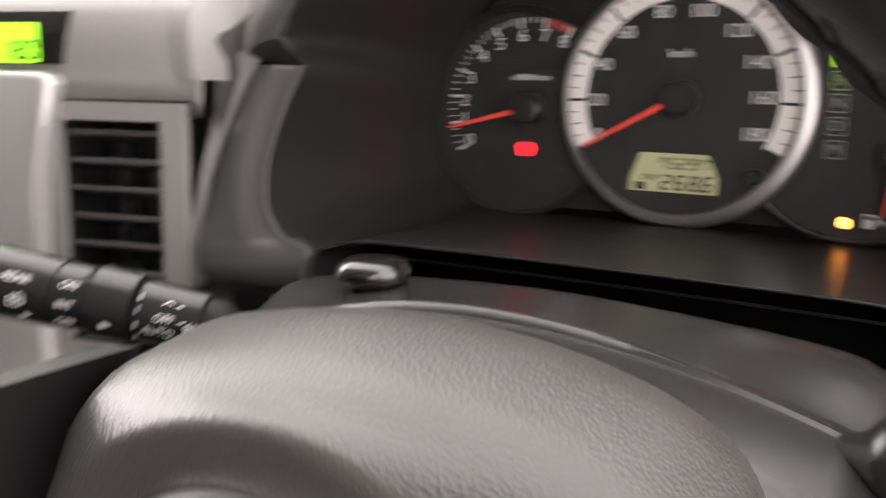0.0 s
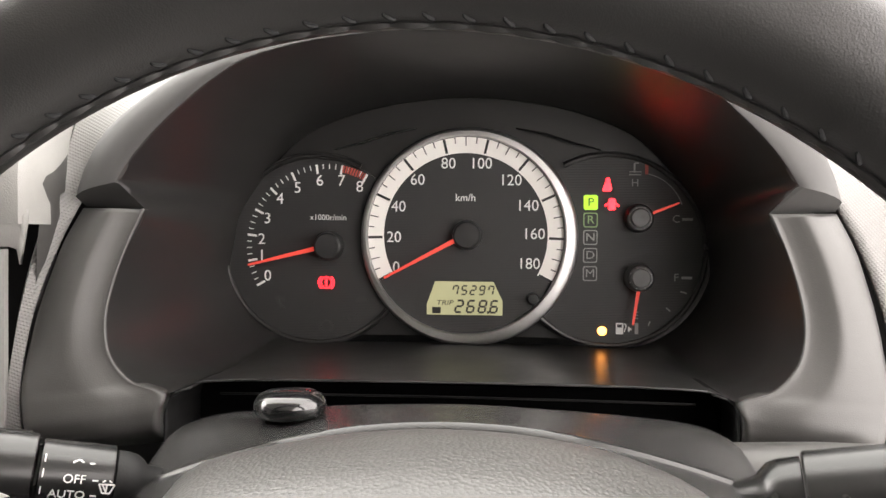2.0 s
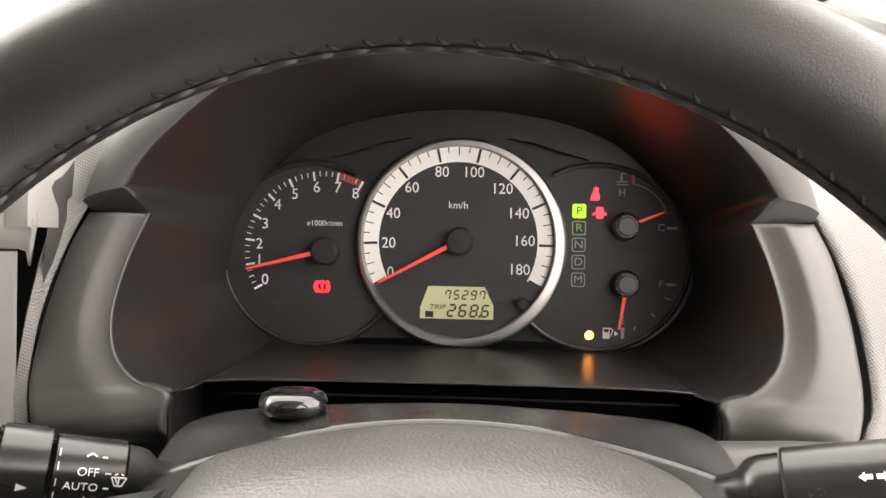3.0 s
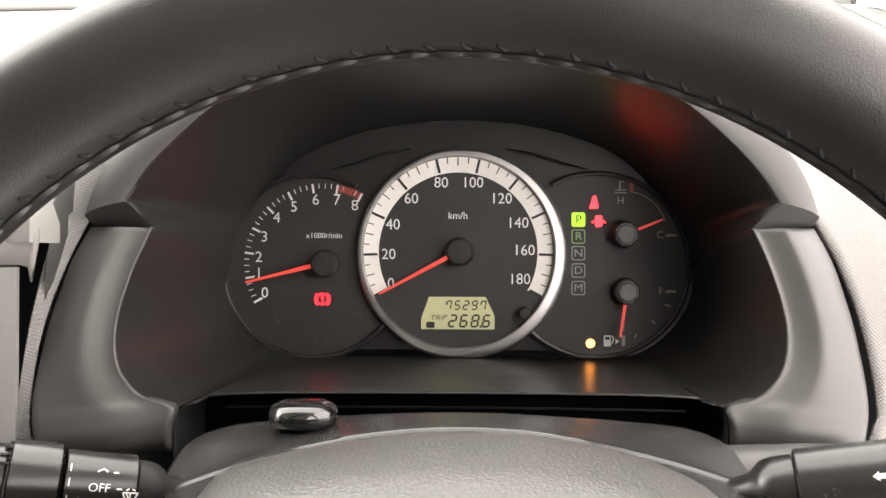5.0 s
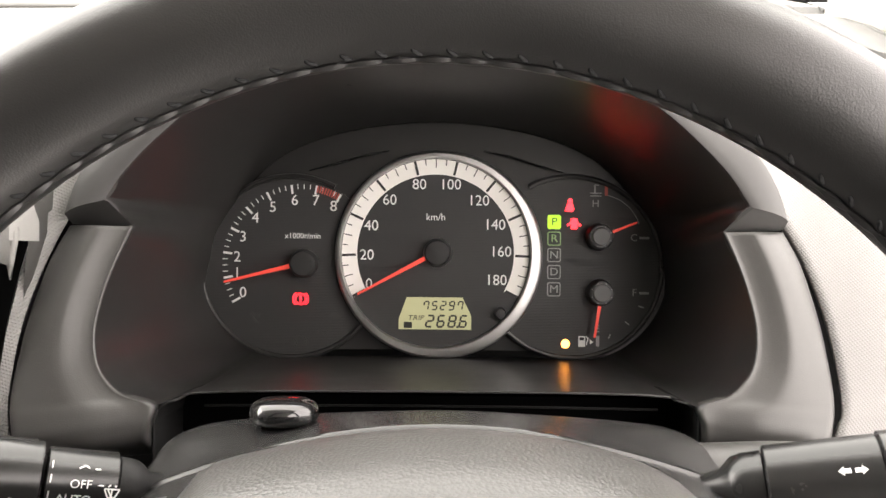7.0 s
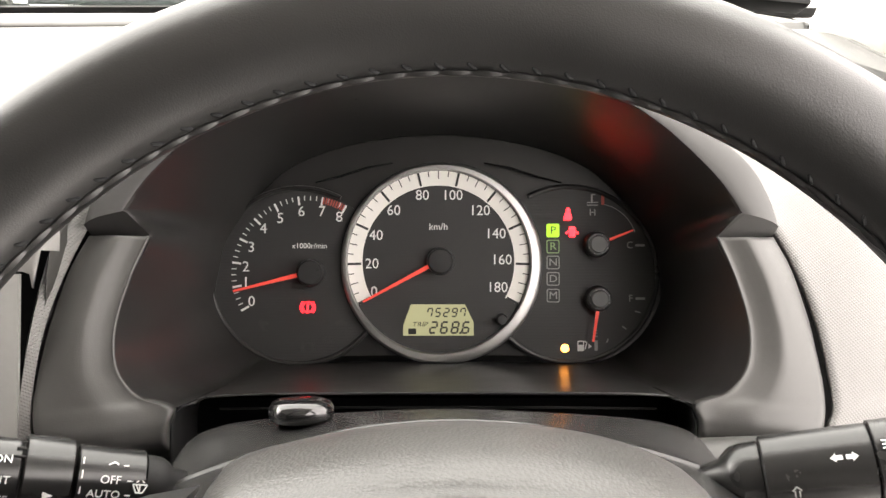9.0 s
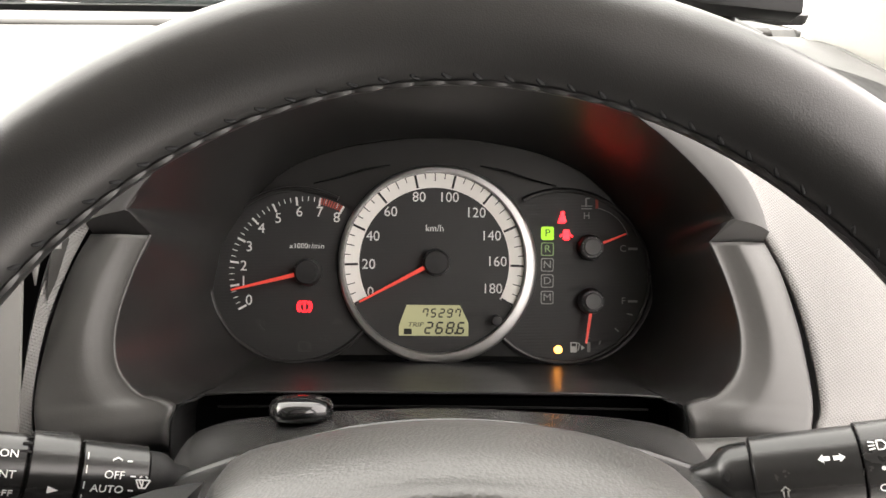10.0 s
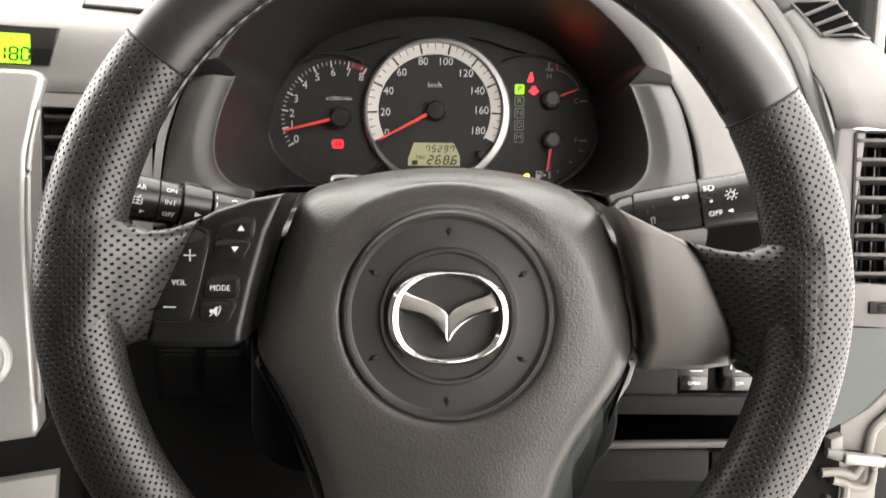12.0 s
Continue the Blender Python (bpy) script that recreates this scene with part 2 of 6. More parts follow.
# ---------- mesh helpers (metres in the panel frame) ----------
def wl(x, y, z):
    """A level place (y level ahead, z upright from the dial's middle) in the panel frame."""
    return (x, y * CT - z * ST, y * ST + z * CT)


def smooth(points, n, closed=False):
    """n points along a Catmull-Rom curve through the given ones, evenly spaced."""
    p = [Vector(q) for q in points]
    k = len(p)
    dense = []
    for i in range(k if closed else k - 1):
        a, b, c, d = (p[(i - 1) % k], p[i], p[(i + 1) % k], p[(i + 2) % k]) if closed else (p[max(i - 1, 0)], p[i], p[i + 1], p[min(i + 2, k - 1)])
        for s in range(16):
            t = s / 16
            dense.append(0.5 * (2 * b + (c - a) * t + (2 * a - 5 * b + 4 * c - d) * t * t + (3 * b - a - 3 * c + d) * t ** 3))
    dense.append(p[0] if closed else p[-1])
    run = [0.0]
    for a, b in zip(dense, dense[1:]):
        run.append(run[-1] + (b - a).length)
    out, j = [], 0
    for i in range(n):
        want = run[-1] * i / (n if closed else n - 1)
        while j < len(run) - 2 and run[j + 1] < want:
            j += 1
        f = (want - run[j]) / max(run[j + 1] - run[j], 1e-9)
        out.append(dense[j].lerp(dense[j + 1], min(1, f)))
    return out


def by_index(points, n):
    """n points along a Catmull-Rom curve, evenly spaced by the points' own numbers."""
    p = [Vector(q) for q in points]
    out = []
    for j in range(n):
        u = j * (len(p) - 1) / (n - 1)
        i = min(int(u), len(p) - 2)
        t = u - i
        a, b, c, d = p[max(i - 1, 0)], p[i], p[i + 1], p[min(i + 2, len(p) - 1)]
        out.append(0.5 * (2 * b + (c - a) * t + (2 * a - 5 * b + 4 * c - d) * t * t + (3 * b - a - 3 * c + d) * t ** 3))
    return out


def loft(rings, closed=True, caps=False):
    bm = bmesh.new()
    rows = [[bm.verts.new(v) for v in r] for r in rings]
    n = len(rows[0])
    for a, b in zip(rows, rows[1:]):
        for i in range(n if closed else n - 1):
            bm.faces.new((a[i], a[(i + 1) % n], b[(i + 1) % n], b[i]))
    if caps:
        bm.faces.new(rows[0])
        bm.faces.new(rows[-1][::-1])
    bmesh.ops.recalc_face_normals(bm, faces=bm.faces)
    return bm


def prism(outline, y0, y1, bevel=0.0, seg=2):
    """A plate of the outline (x, z) from y0 (front) to y1."""
    bm = loft([[(x, y0, z) for x, z in outline], [(x, y1, z) for x, z in outline]], True, True)
    if bevel:
        front = [e for e in bm.edges if all(abs(v.co.y - y0) < 1e-7 for v in e.verts)]
        bmesh.ops.bevel(bm, geom=front, offset=bevel, segments=seg, profile=0.5, affect="EDGES")
    return bm


def box(cx, cy, cz, sx, sy, sz, bevel=0.001, m=None):
    bm = bmesh.new()
    bmesh.ops.create_cube(bm, size=1.0, matrix=Matrix.Translation((cx, cy, cz)) @ (m or Matrix()) @ Matrix.Diagonal((sx, sy, sz, 1)))
    if bevel:
        bmesh.ops.bevel(bm, geom=bm.edges[:], offset=bevel, segments=2, profile=0.5, affect="EDGES")
    return bm


def rounded(x0, z0, x1, z1, r, k=5):
    pts = []
    for cx, cz, a in ((x1 - r, z1 - r, 0), (x0 + r, z1 - r, 90), (x0 + r, z0 + r, 180), (x1 - r, z0 + r, 270)):
        for i in range(k + 1):
            t = radians(a + 90 * i / k)
            pts.append((cx + r * math.cos(t), cz + r * math.sin(t)))
    return pts


def turned(cx, cz, profile, n=48):
    """A round body about the dial's normal; profile of (radius, y)."""
    rings = [[(cx + max(r, 1e-5) * math.cos(2 * math.pi * i / n), y, cz + max(r, 1e-5) * math.sin(2 * math.pi * i / n)) for i in range(n)] for r, y in profile]
    return loft(rings, True, False)


def tube(path, radii, n=16, squash=1.0):
    """A round bar along a path, with a radius at each point."""
    rings = []
    pts = [Vector(p) for p in path]
    for i, p in enumerate(pts):
        d = (pts[min(i + 1, len(pts) - 1)] - pts[max(i - 1, 0)]).normalized()
        side = d.cross(Vector((0, 0, 1)))
        if side.length < 0.05:
            side = d.cross(Vector((0, 1, 0)))
        side.normalize()
        up = side.cross(d)
        r = radii[i] if hasattr(radii, "__len__") else radii
        rings.append([p + (side * math.cos(2 * math.pi * k / n) + up * math.sin(2 * math.pi * k / n) * squash) * r for k in range(n)])
    return loft(rings, True, True)


def merged(*parts):
    out = bmesh.new()
    for p in parts:
        me = bpy.data.meshes.new("tmp")
        p.to_mesh(me)
        p.free()
        out.from_mesh(me)
        bpy.data.meshes.remove(me)
    return out


ORIGIN = {}


def thing(name, label, category, at=(0, 0, 0), group="", kind="", turn=None):
    ob = new(name)
    ob.empty_display_size = 0.02
    ob.matrix_basis = BASE @ Matrix.Translation(at) @ (turn or Matrix())
    ORIGIN[name if ob.name == name else ob.name] = Vector(at)
    return tagged(ob, label, category, group, kind)


def part(name, bm, material, parent, label="", shade=True, thick=0.0, bevel=0.0, angle=35):
    me = bpy.data.meshes.new(name)
    top = parent
    while top is not None and top.parent is not None:
        top = top.parent
    if top is not None:
        bmesh.ops.translate(bm, verts=bm.verts, vec=-ORIGIN[top.name])
    bm.to_mesh(me)
    bm.free()
    if shade:
        me.shade_smooth()
        me.set_sharp_from_angle(angle=radians(angle))
    me.materials.append(M[material])
    ob = new(name, me)
    if thick:
        mod = ob.modifiers.new("thickness", "SOLIDIFY")
        mod.thickness, mod.offset = thick, -1
    if bevel:
        mod = ob.modifiers.new("edges", "BEVEL")
        mod.width, mod.segments = bevel, 2
    if parent is not None:
        ob.parent = parent
    else:
        ob.matrix_basis = BASE.copy()
    if label:
        ob["label"] = label
    return ob


def solid(name, bm, material, label, category, kind="", group="", **kw):
    """A thing that is a single mesh."""
    ob = part(name, bm, material, None, **kw)
    return tagged(ob, label, category, group, kind)


def letters(body, x, z, cap, y, depth=0.0002, turn=0.0, slant=0.0, width=1.0, m=None):
    """Flat raised lettering centred on (x, z), facing the driver."""
    cu = bpy.data.curves.new("lettering", "FONT")
    cu.body, cu.size, cu.align_x, cu.align_y, cu.extrude, cu.shear = body, cap / 0.69, "CENTER", "CENTER", depth / 2, slant
    cu.resolution_u = 3
    tmp = new("lettering", cu)
    deps = bpy.context.evaluated_depsgraph_get()
    me = bpy.data.meshes.new_from_object(tmp.evaluated_get(deps))
    bm = bmesh.new()
    bm.from_mesh(me)
    bmesh.ops.remove_doubles(bm, verts=bm.verts, dist=1e-7)
    bpy.data.objects.remove(tmp)
    bpy.data.curves.remove(cu)
    bpy.data.meshes.remove(me)
    bmesh.ops.transform(bm, verts=bm.verts, matrix=Matrix.Translation((x, y, z)) @ (m or Matrix()) @ pose(0, 0, 0, 90, 0, 0) @ pose(0, 0, 0, 0, 0, turn) @ Matrix.Diagonal((width, 1, 1, 1)))
    return bm


def bar(x0, z0, x1, z1, w, y, depth=0.0003, w2=None):
    """A straight flat stroke on the dial."""
    d = Vector((x1 - x0, z1 - z0)).normalized()
    n = Vector((-d.y, d.x))
    w2 = w if w2 is None else w2
    pts = [(x0 + n.x * w / 2, z0 + n.y * w / 2), (x1 + n.x * w2 / 2, z1 + n.y * w2 / 2), (x1 - n.x * w2 / 2, z1 - n.y * w2 / 2), (x0 - n.x * w / 2, z0 - n.y * w / 2)]
    return prism(pts, y - depth, y)


def arc_band(cx, cz, r0, r1, a0, a1, y, depth=0.0004, n=64):
    pts = [(cx + r1 * math.cos(radians(a0 + (a1 - a0) * i / n)), cz + r1 * math.sin(radians(a0 + (a1 - a0) * i / n))) for i in range(n + 1)]
    pts += [(cx + r0 * math.cos(radians(a1 + (a0 - a1) * i / n)), cz + r0 * math.sin(radians(a1 + (a0 - a1) * i / n))) for i in range(n + 1)]
    bm = bmesh.new()
    f = [bm.verts.new((x, y - depth, z)) for x, z in pts]
    b = [bm.verts.new((x, y, z)) for x, z in pts]
    k = len(pts)
    for i in range(n):
        bm.faces.new((f[i], f[i + 1], f[k - 2 - i], f[k - 1 - i]))
    for i in range(k):
        bm.faces.new((f[i], b[i], b[(i + 1) % k], f[(i + 1) % k]))
    bmesh.ops.recalc_face_normals(bm, faces=bm.faces)
    return bm


def polar(cx, cz, r, a):
    return cx + r * math.cos(radians(a)), cz + r * math.sin(radians(a))


# ---------- instrument cluster: the dials ----------
cluster = thing("instrument_cluster", "black instrument cluster with white-ringed speedometer, tachometer and small gauges", "instrument cluster", (0, 0, 0))
OPEN = [(-0.128, -0.0705), (-0.146, -0.063), (-0.1565, -0.044), (-0.156, -0.018), (-0.153, -0.002), (-0.150, 0.012), (-0.1385, 0.030),
        (-0.123, 0.049), (-0.099, 0.067), (-0.055, 0.081), (0.0, 0.0865), (0.055, 0.081), (0.099, 0.067), (0.123, 0.049), (0.1385, 0.030),
        (0.150, 0.012), (0.153, -0.002), (0.156, -0.018), (0.1565, -0.044), (0.146, -0.063), (0.128, -0.0705), (0.108, -0.0655), (0.0, -0.064), (-0.108, -0.0655)]


def outline(scale_x, scale_z, y, dz=0.0, n=120):
    return [(x * scale_x, y, z * scale_z + dz) for x, z in [(p.x, p.y) for p in smooth([(a, b, 0) for a, b in OPEN], n, True)]]


part("backing_plate", prism([(x, z) for x, y, z in outline(0.90, 0.93, 0)], 0.002, 0.006), "shroud", cluster)
part("tachometer_face", turned(-0.088, -0.009, [(0.0, 0.0), (0.0545, 0.0), (0.0545, 0.003)]), "dial", cluster)
part("gauge_face", turned(0.083, -0.008, [(0.0, 0.0), (0.0545, 0.0), (0.0545, 0.003)]), "dial", cluster)
part("speedometer_face", turned(0, 0, [(0.0, -0.002), (0.0615, -0.002), (0.0615, 0.002)], 96), "dial", cluster)


def rim_arc(cx, cz, r, a0, a1, thick, y):
    n = 60
    path = [(polar(cx, cz, r, a0 + (a1 - a0) * i / n)) for i in range(n + 1)]
    return tube([(x, y, z) for x, z in path], thick, 8)


part("tachometer_rim", rim_arc(-0.088, -0.009, 0.0555, 62, 322, 0.0016, -0.002), "shroud", cluster)
part("gauge_rim", rim_arc(0.083, -0.008, 0.0555, -142, 118, 0.0016, -0.002), "shroud", cluster)
for s in (-1, 1):
    part("face_fillet", tube([(s * x, -0.001, z) for x, z in ((0.029, 0.0625), (0.045, 0.0595), (0.062, 0.054), (0.078, 0.050))], [0.0004, 0.0008, 0.0008, 0.0004], 8), "gloss", cluster)
ring_rows = [[(0.002 * f + r * math.cos(2 * math.pi * i / 128), y, -0.0012 * f + r * math.sin(2 * math.pi * i / 128)) for i in range(128)]
             for r, y, f in ((0.0577, -0.002, 0), (0.0579, -0.0056, 0), (0.0585, -0.0064, 0.15), (0.0616, -0.0061, 0.85), (0.0630, -0.0048, 1), (0.0635, -0.003, 1), (0.0635, 0.001, 1))]
part("speedometer_ring", loft(ring_rows), "ring", cluster, "satin chrome ring")
part("scale_band", arc_band(0, 0, 0.0480, 0.0574, -28.8, 208.8, -0.002, 0.0005, 128), "band", cluster, "white speed scale band")
for kmh in range(0, 181, 5):
    a = 208 - kmh * 236 / 180
    big, mid = kmh % 20 == 0, kmh % 10 == 0
    r0 = 0.0488 if big else (0.0522 if mid else 0.0538)
    x0, z0 = polar(0, 0, r0, a)
    x1, z1 = polar(0, 0, 0.0572, a)
    part("scale_mark", bar(x0, z0, x1, z1, 0.0015 if big else 0.0006, -0.0026), "tick", cluster, shade=False)
for n, x, z in ((0, -40.6, -19.4), (20, -42.0, -1.7), (40, -39.4, 16.3), (60, -28.3, 32.1), (80, -10.2, 41.7), (100, 8.9, 41.7), (120, 26.2, 32.0), (140, 36.2, 17.3), (160, 40.0, 0.8), (180, 37.3, -16.6)):
    part("numeral", letters(str(n), x / 1000, z / 1000, 0.0063, -0.0021, width=0.97), "print", cluster, shade=False)
part("unit_lettering", letters("km/h", 0.0, 0.0218, 0.0041, -0.0021), "print", cluster, shade=False)


def pointer(cx, cz, a, r0, r1, y, w=0.0026, w2=0.0012):
    x0, z0 = polar(cx, cz, r0, a)
    x1, z1 = polar(cx, cz, r1, a)
    return bar(x0, z0, x1, z1, w, y, 0.0012, w2)


def hub(cx, cz, r, name_="hub", cap=None):
    h = part(name_, turned(cx, cz, [(r * 1.05, -0.002), (r * 1.02, -0.006), (r * 0.95, -0.0095), (r * 0.82, -0.0105), (0, -0.0108)]), "satin", cluster)
    if cap:
        part("hub_cap", turned(cx, cz, [(cap, -0.0104), (cap * 0.97, -0.0118), (cap * 0.85, -0.0124), (0, -0.0126)]), "cap", h, "grey cap")
        for i in range(8):
            x, z = polar(cx, cz, (r * 0.9 + cap) / 2, 22 + 45 * i)
            part("hub_dot", turned(x, z, [(0.0004, -0.0106), (0.0003, -0.0110), (0, -0.0111)], 8), "dimprint", h)


part("needle", pointer(0, 0, 208.3, 0.006, 0.0535, -0.0065), "needle", cluster, "red needle")
hub(0.0012, 0, 0.0083)
# tachometer
TX, TZ = -0.0823, -0.0072
for i in range(33):
    a = 209.5 - i * 148.7 / 32
    big = i % 4 == 0
    x0, z0 = polar(TX, TZ, 0.0432 if big else 0.0458, a)
    x1, z1 = polar(TX, TZ, 0.0488, a)
    part("scale_mark", bar(x0, z0, x1, z1, 0.0013 if big else 0.0005, -0.0001), "print", cluster, shade=False)
for i in range(9):
    a = 79.2 - (i + 0.5) * 18.0 / 9
    x0, z0 = polar(TX, TZ, 0.0446, a)
    x1, z1 = polar(TX, TZ, 0.0488, a)
    part("red_zone_mark", bar(x0, z0, x1, z1, 0.0009, -0.0003), "redprint", cluster, shade=False)
for n, x, z in ((0, -118.3, -25.5), (1, -122, -13.4), (2, -122.1, -3.6), (3, -118.6, 8.8), (4, -111, 20.6), (5, -100.4, 27.2), (6, -87, 31.5), (7, -74, 31.5), (8, -63, 28.0)):
    part("numeral", letters(str(n), x / 1000, z / 1000, 0.0064, -0.0001, width=1.0), "print", cluster, shade=False)
part("unit_lettering", letters("x1000r/min", -0.0818, 0.0097, 0.0033, -0.0001), "print", cluster, shade=False)
part("needle", pointer(TX, TZ, 194.0, 0.006, 0.0475, -0.006), "needle", cluster, "red needle")
hub(TX + 0.0018, TZ, 0.0083)
# temperature and fuel
part("needle", pointer(0.0998, 0.0106, 22.0, 0.005, 0.0235, -0.008, 0.0018, 0.001), "needle", cluster, "red needle")
hub(0.0998, 0.0106, 0.0080, cap=0.0056)
part("needle", pointer(0.1005, -0.0236, 261.5, 0.005, 0.027, -0.008, 0.002, 0.0012), "needle", cluster, "red needle")
hub(0.1005, -0.0236, 0.0080, cap=0.0056)
for body, x, z in (("C", 121.6, 10.2), ("F", 122.0, -23.6), ("H", 98.0, 31.0), ("E", 99.4, -45.8)):
    part("numeral", letters(body, x / 1000, z / 1000, 0.0043, -0.0001), "dimprint", cluster, shade=False)
for x0, z0, x1, z1, w in ((125, 10.2, 131, 10.2, 1.5), (125, -23.6, 131, -23.6, 1.5), (99.8, -56.5, 99.8, -50, 2.0), (106.5, -51.5, 107.5, -49.0, 0.8), (116.5, -41.0, 119, -43.0, 0.8), (124.5, -31.5, 128, -32.5, 0.8)):
    part("scale_mark", bar(x0 / 1000, z0 / 1000, x1 / 1000, z1 / 1000, w / 1000, -0.0001), "dimprint", cluster, shade=False)
part("temperature_arc", arc_band(0.0998, 0.0106, 0.0260, 0.0264, 18, 80, -0.0001, 0.0002), "dimprint", cluster)
part("temperature_symbol", merged(bar(0.0945, 0.0375, 0.1015, 0.0375, 0.0006, -0.0001), bar(0.0975, 0.037, 0.0975, 0.0425, 0.001, -0.0001), bar(0.0975, 0.0425, 0.1, 0.0425, 0.0006, -0.0001), bar(0.0945, 0.0358, 0.1015, 0.0358, 0.0006, -0.0001)), "dimprint", cluster)
part("temperature_red_mark", bar(0.1045, 0.036, 0.1045, 0.0425, 0.0018, -0.0001), "redprint", cluster)
# fuel pump sign and arrow
part("pump_symbol", merged(prism(rounded(0.0880, -0.0568, 0.0922, -0.0502, 0.0005), -0.0004, 0), bar(0.0928, -0.0555, 0.0940, -0.0515, 0.0006, -0.0001), bar(0.0925, -0.0505, 0.0940, -0.0515, 0.0006, -0.0001)), "print", cluster, shade=False)
part("pump_symbol_window", prism([(0.0887, -0.0528), (0.0915, -0.0528), (0.0915, -0.0510), (0.0887, -0.0510)], -0.0006, -0.0003), "tick", cluster, shade=False)
part("arrow_symbol", prism([(0.0950, -0.0553), (0.0972, -0.0537), (0.0950, -0.0521)], -0.0004, 0), "print", cluster, shade=False)
# gear positions
for body, z in (("P", 19.6), ("R", 9.4), ("N", -0.7), ("D", -11.1), ("M", -21.7)):
    z /= 1000
    lit = body == "P"
    ink = "green" if lit else ("dimgreen" if body == "R" else "dimprint")
    fr = prism(rounded(0.0686, z - 0.0043, 0.0768, z + 0.0043, 0.0013), -0.0005, 0)
    f = part("gear_frame", fr, ink, cluster)
    if not lit:
        part("gear_window", prism(rounded(0.0692, z - 0.0037, 0.0762, z + 0.0037, 0.0010), -0.0008, -0.0003), "dial", f)
    part("gear_letter", letters(body, 0.0727, z, 0.0046, -0.0009, width=1.1), "tick" if lit else ink, f, shade=False)


# tell-tales
def disc_bm(x, z, r, y=-0.0003, n=20, sx=1.0):
    return prism([(x + r * sx * math.cos(2 * math.pi * i / n), z + r * math.sin(2 * math.pi * i / n)) for i in range(n)], y - 0.0003, y)


bx, bz = -0.0827, -0.0290
part("brake_warning_lamp", merged(arc_band(bx, bz, 0.0029, 0.0036, 0, 360, -0.0003), arc_band(bx, bz, 0.0042, 0.0049, 130, 230, -0.0003, n=16), arc_band(bx, bz, 0.0042, 0.0049, -50, 50, -0.0003, n=16),
     bar(bx, bz - 0.0005, bx, bz + 0.0022, 0.0011, -0.0003), bar(bx, bz - 0.0022, bx, bz - 0.0012, 0.0011, -0.0003)), "red", cluster, "lit red brake symbol")
sx, sz = 0.0822, 0.0298
part("seat_belt_warning_lamp", merged(disc_bm(sx + 0.0002, sz + 0.0029, 0.0013), prism([(sx - 0.0012, sz + 0.0016), (sx + 0.0014, sz + 0.0016), (sx + 0.0026, sz - 0.0022), (sx + 0.0016, sz - 0.0036), (sx - 0.0028, sz - 0.0036), (sx - 0.0024, sz - 0.0014)], -0.0006, -0.0003)), "red", cluster, "lit red seat belt symbol")
dx, dz = 0.0849, 0.0188
part("door_open_warning_lamp", merged(prism(rounded(dx - 0.0020, dz - 0.0034, dx + 0.0020, dz + 0.0032, 0.0009), -0.0006, -0.0003), prism([(dx - 0.0020, dz + 0.0008), (dx - 0.0042, dz - 0.0006), (dx - 0.0040, dz - 0.0016), (dx - 0.0020, dz - 0.0004)], -0.0006, -0.0003),
     prism([(dx + 0.0020, dz + 0.0008), (dx + 0.0042, dz - 0.0006), (dx + 0.0040, dz - 0.0016), (dx + 0.0020, dz - 0.0004)], -0.0006, -0.0003)), "red", cluster, "lit red door open symbol")
part("airbag_warning_lamp", merged(disc_bm(-0.1124, -0.0386, 0.0016), disc_bm(-0.1090, -0.0392, 0.0014), bar(-0.1124, -0.0405, -0.1100, -0.0432, 0.0018, -0.0003), bar(-0.1100, -0.0432, -0.1078, -0.0445, 0.0008, -0.0003)), "redcore", cluster, "unlit airbag symbol")
part("immobiliser_lamp", merged(prism(rounded(-0.0652, -0.0402, -0.0580, -0.0382, 0.0008), -0.0006, -0.0003), prism([(-0.0640, -0.0382), (-0.0628, -0.0366), (-0.0606, -0.0366), (-0.0592, -0.0382)], -0.0006, -0.0003)), "redcore", cluster, "unlit car symbol")
part("key_lamp", letters("KEY", -0.0685, -0.0494, 0.0036, -0.0003), "redcore", cluster, "unlit key lettering", shade=False)
part("antilock_lamp", merged(arc_band(bx, -0.0548, 0.0027, 0.0034, 0, 360, -0.0003), arc_band(bx, -0.0548, 0.0040, 0.0046, 130, 230, -0.0003, n=16), arc_band(bx, -0.0548, 0.0040, 0.0046, -50, 50, -0.0003, n=16)), "redcore", cluster, "unlit brake symbol")
part("low_fuel_lamp", disc_bm(0.0800, -0.0550, 0.0026), "amber", cluster, "lit amber dot")
part("trip_button", turned(0.0398, -0.0365, [(0.0036, -0.002), (0.0034, -0.008), (0.0028, -0.0098), (0, -0.01)], 24), "satin", cluster)

# trip display with seven-segment figures
LCD = [(-0.0174, -0.0272), (0.0168, -0.0272), (0.0222, -0.0385), (0.0222, -0.0468), (-0.0222, -0.0468), (-0.0222, -0.0405)]
lcd = part("trip_display", prism(LCD, -0.0026, -0.0015), "lcd", cluster, "olive liquid-crystal display")
SEG = {"0": "abcdef", "1": "bc", "2": "abged", "3": "abgcd", "4": "fgbc", "5": "afgcd", "6": "afgecd", "7": "fabc", "8": "abcdefg", "9": "abcfgd"}


def figure(ch, x, z, h, y, lean=0.20):
    w, t = h * 0.56, h * 0.17
    q = h / 2
    ends = {"a": (0, q, w, q), "b": (w, q, w, 0), "c": (w, 0, w, -q), "d": (0, -q, w, -q), "e": (0, -q, 0, 0), "f": (0, 0, 0, q), "g": (0, 0, w, 0)}
    bits = []
    for s in SEG[ch]:
        x0, z0, x1, z1 = ends[s]
        x0, x1 = x + x0 + lean * z0, x + x1 + lean * z1
        d = Vector((x1 - x0, z1 - z0)) * 0.08
        bits.append(bar(x0 + d.x, z + z0 + d.y, x1 - d.x, z + z1 - d.y, t, y))
    return merged(*bits)


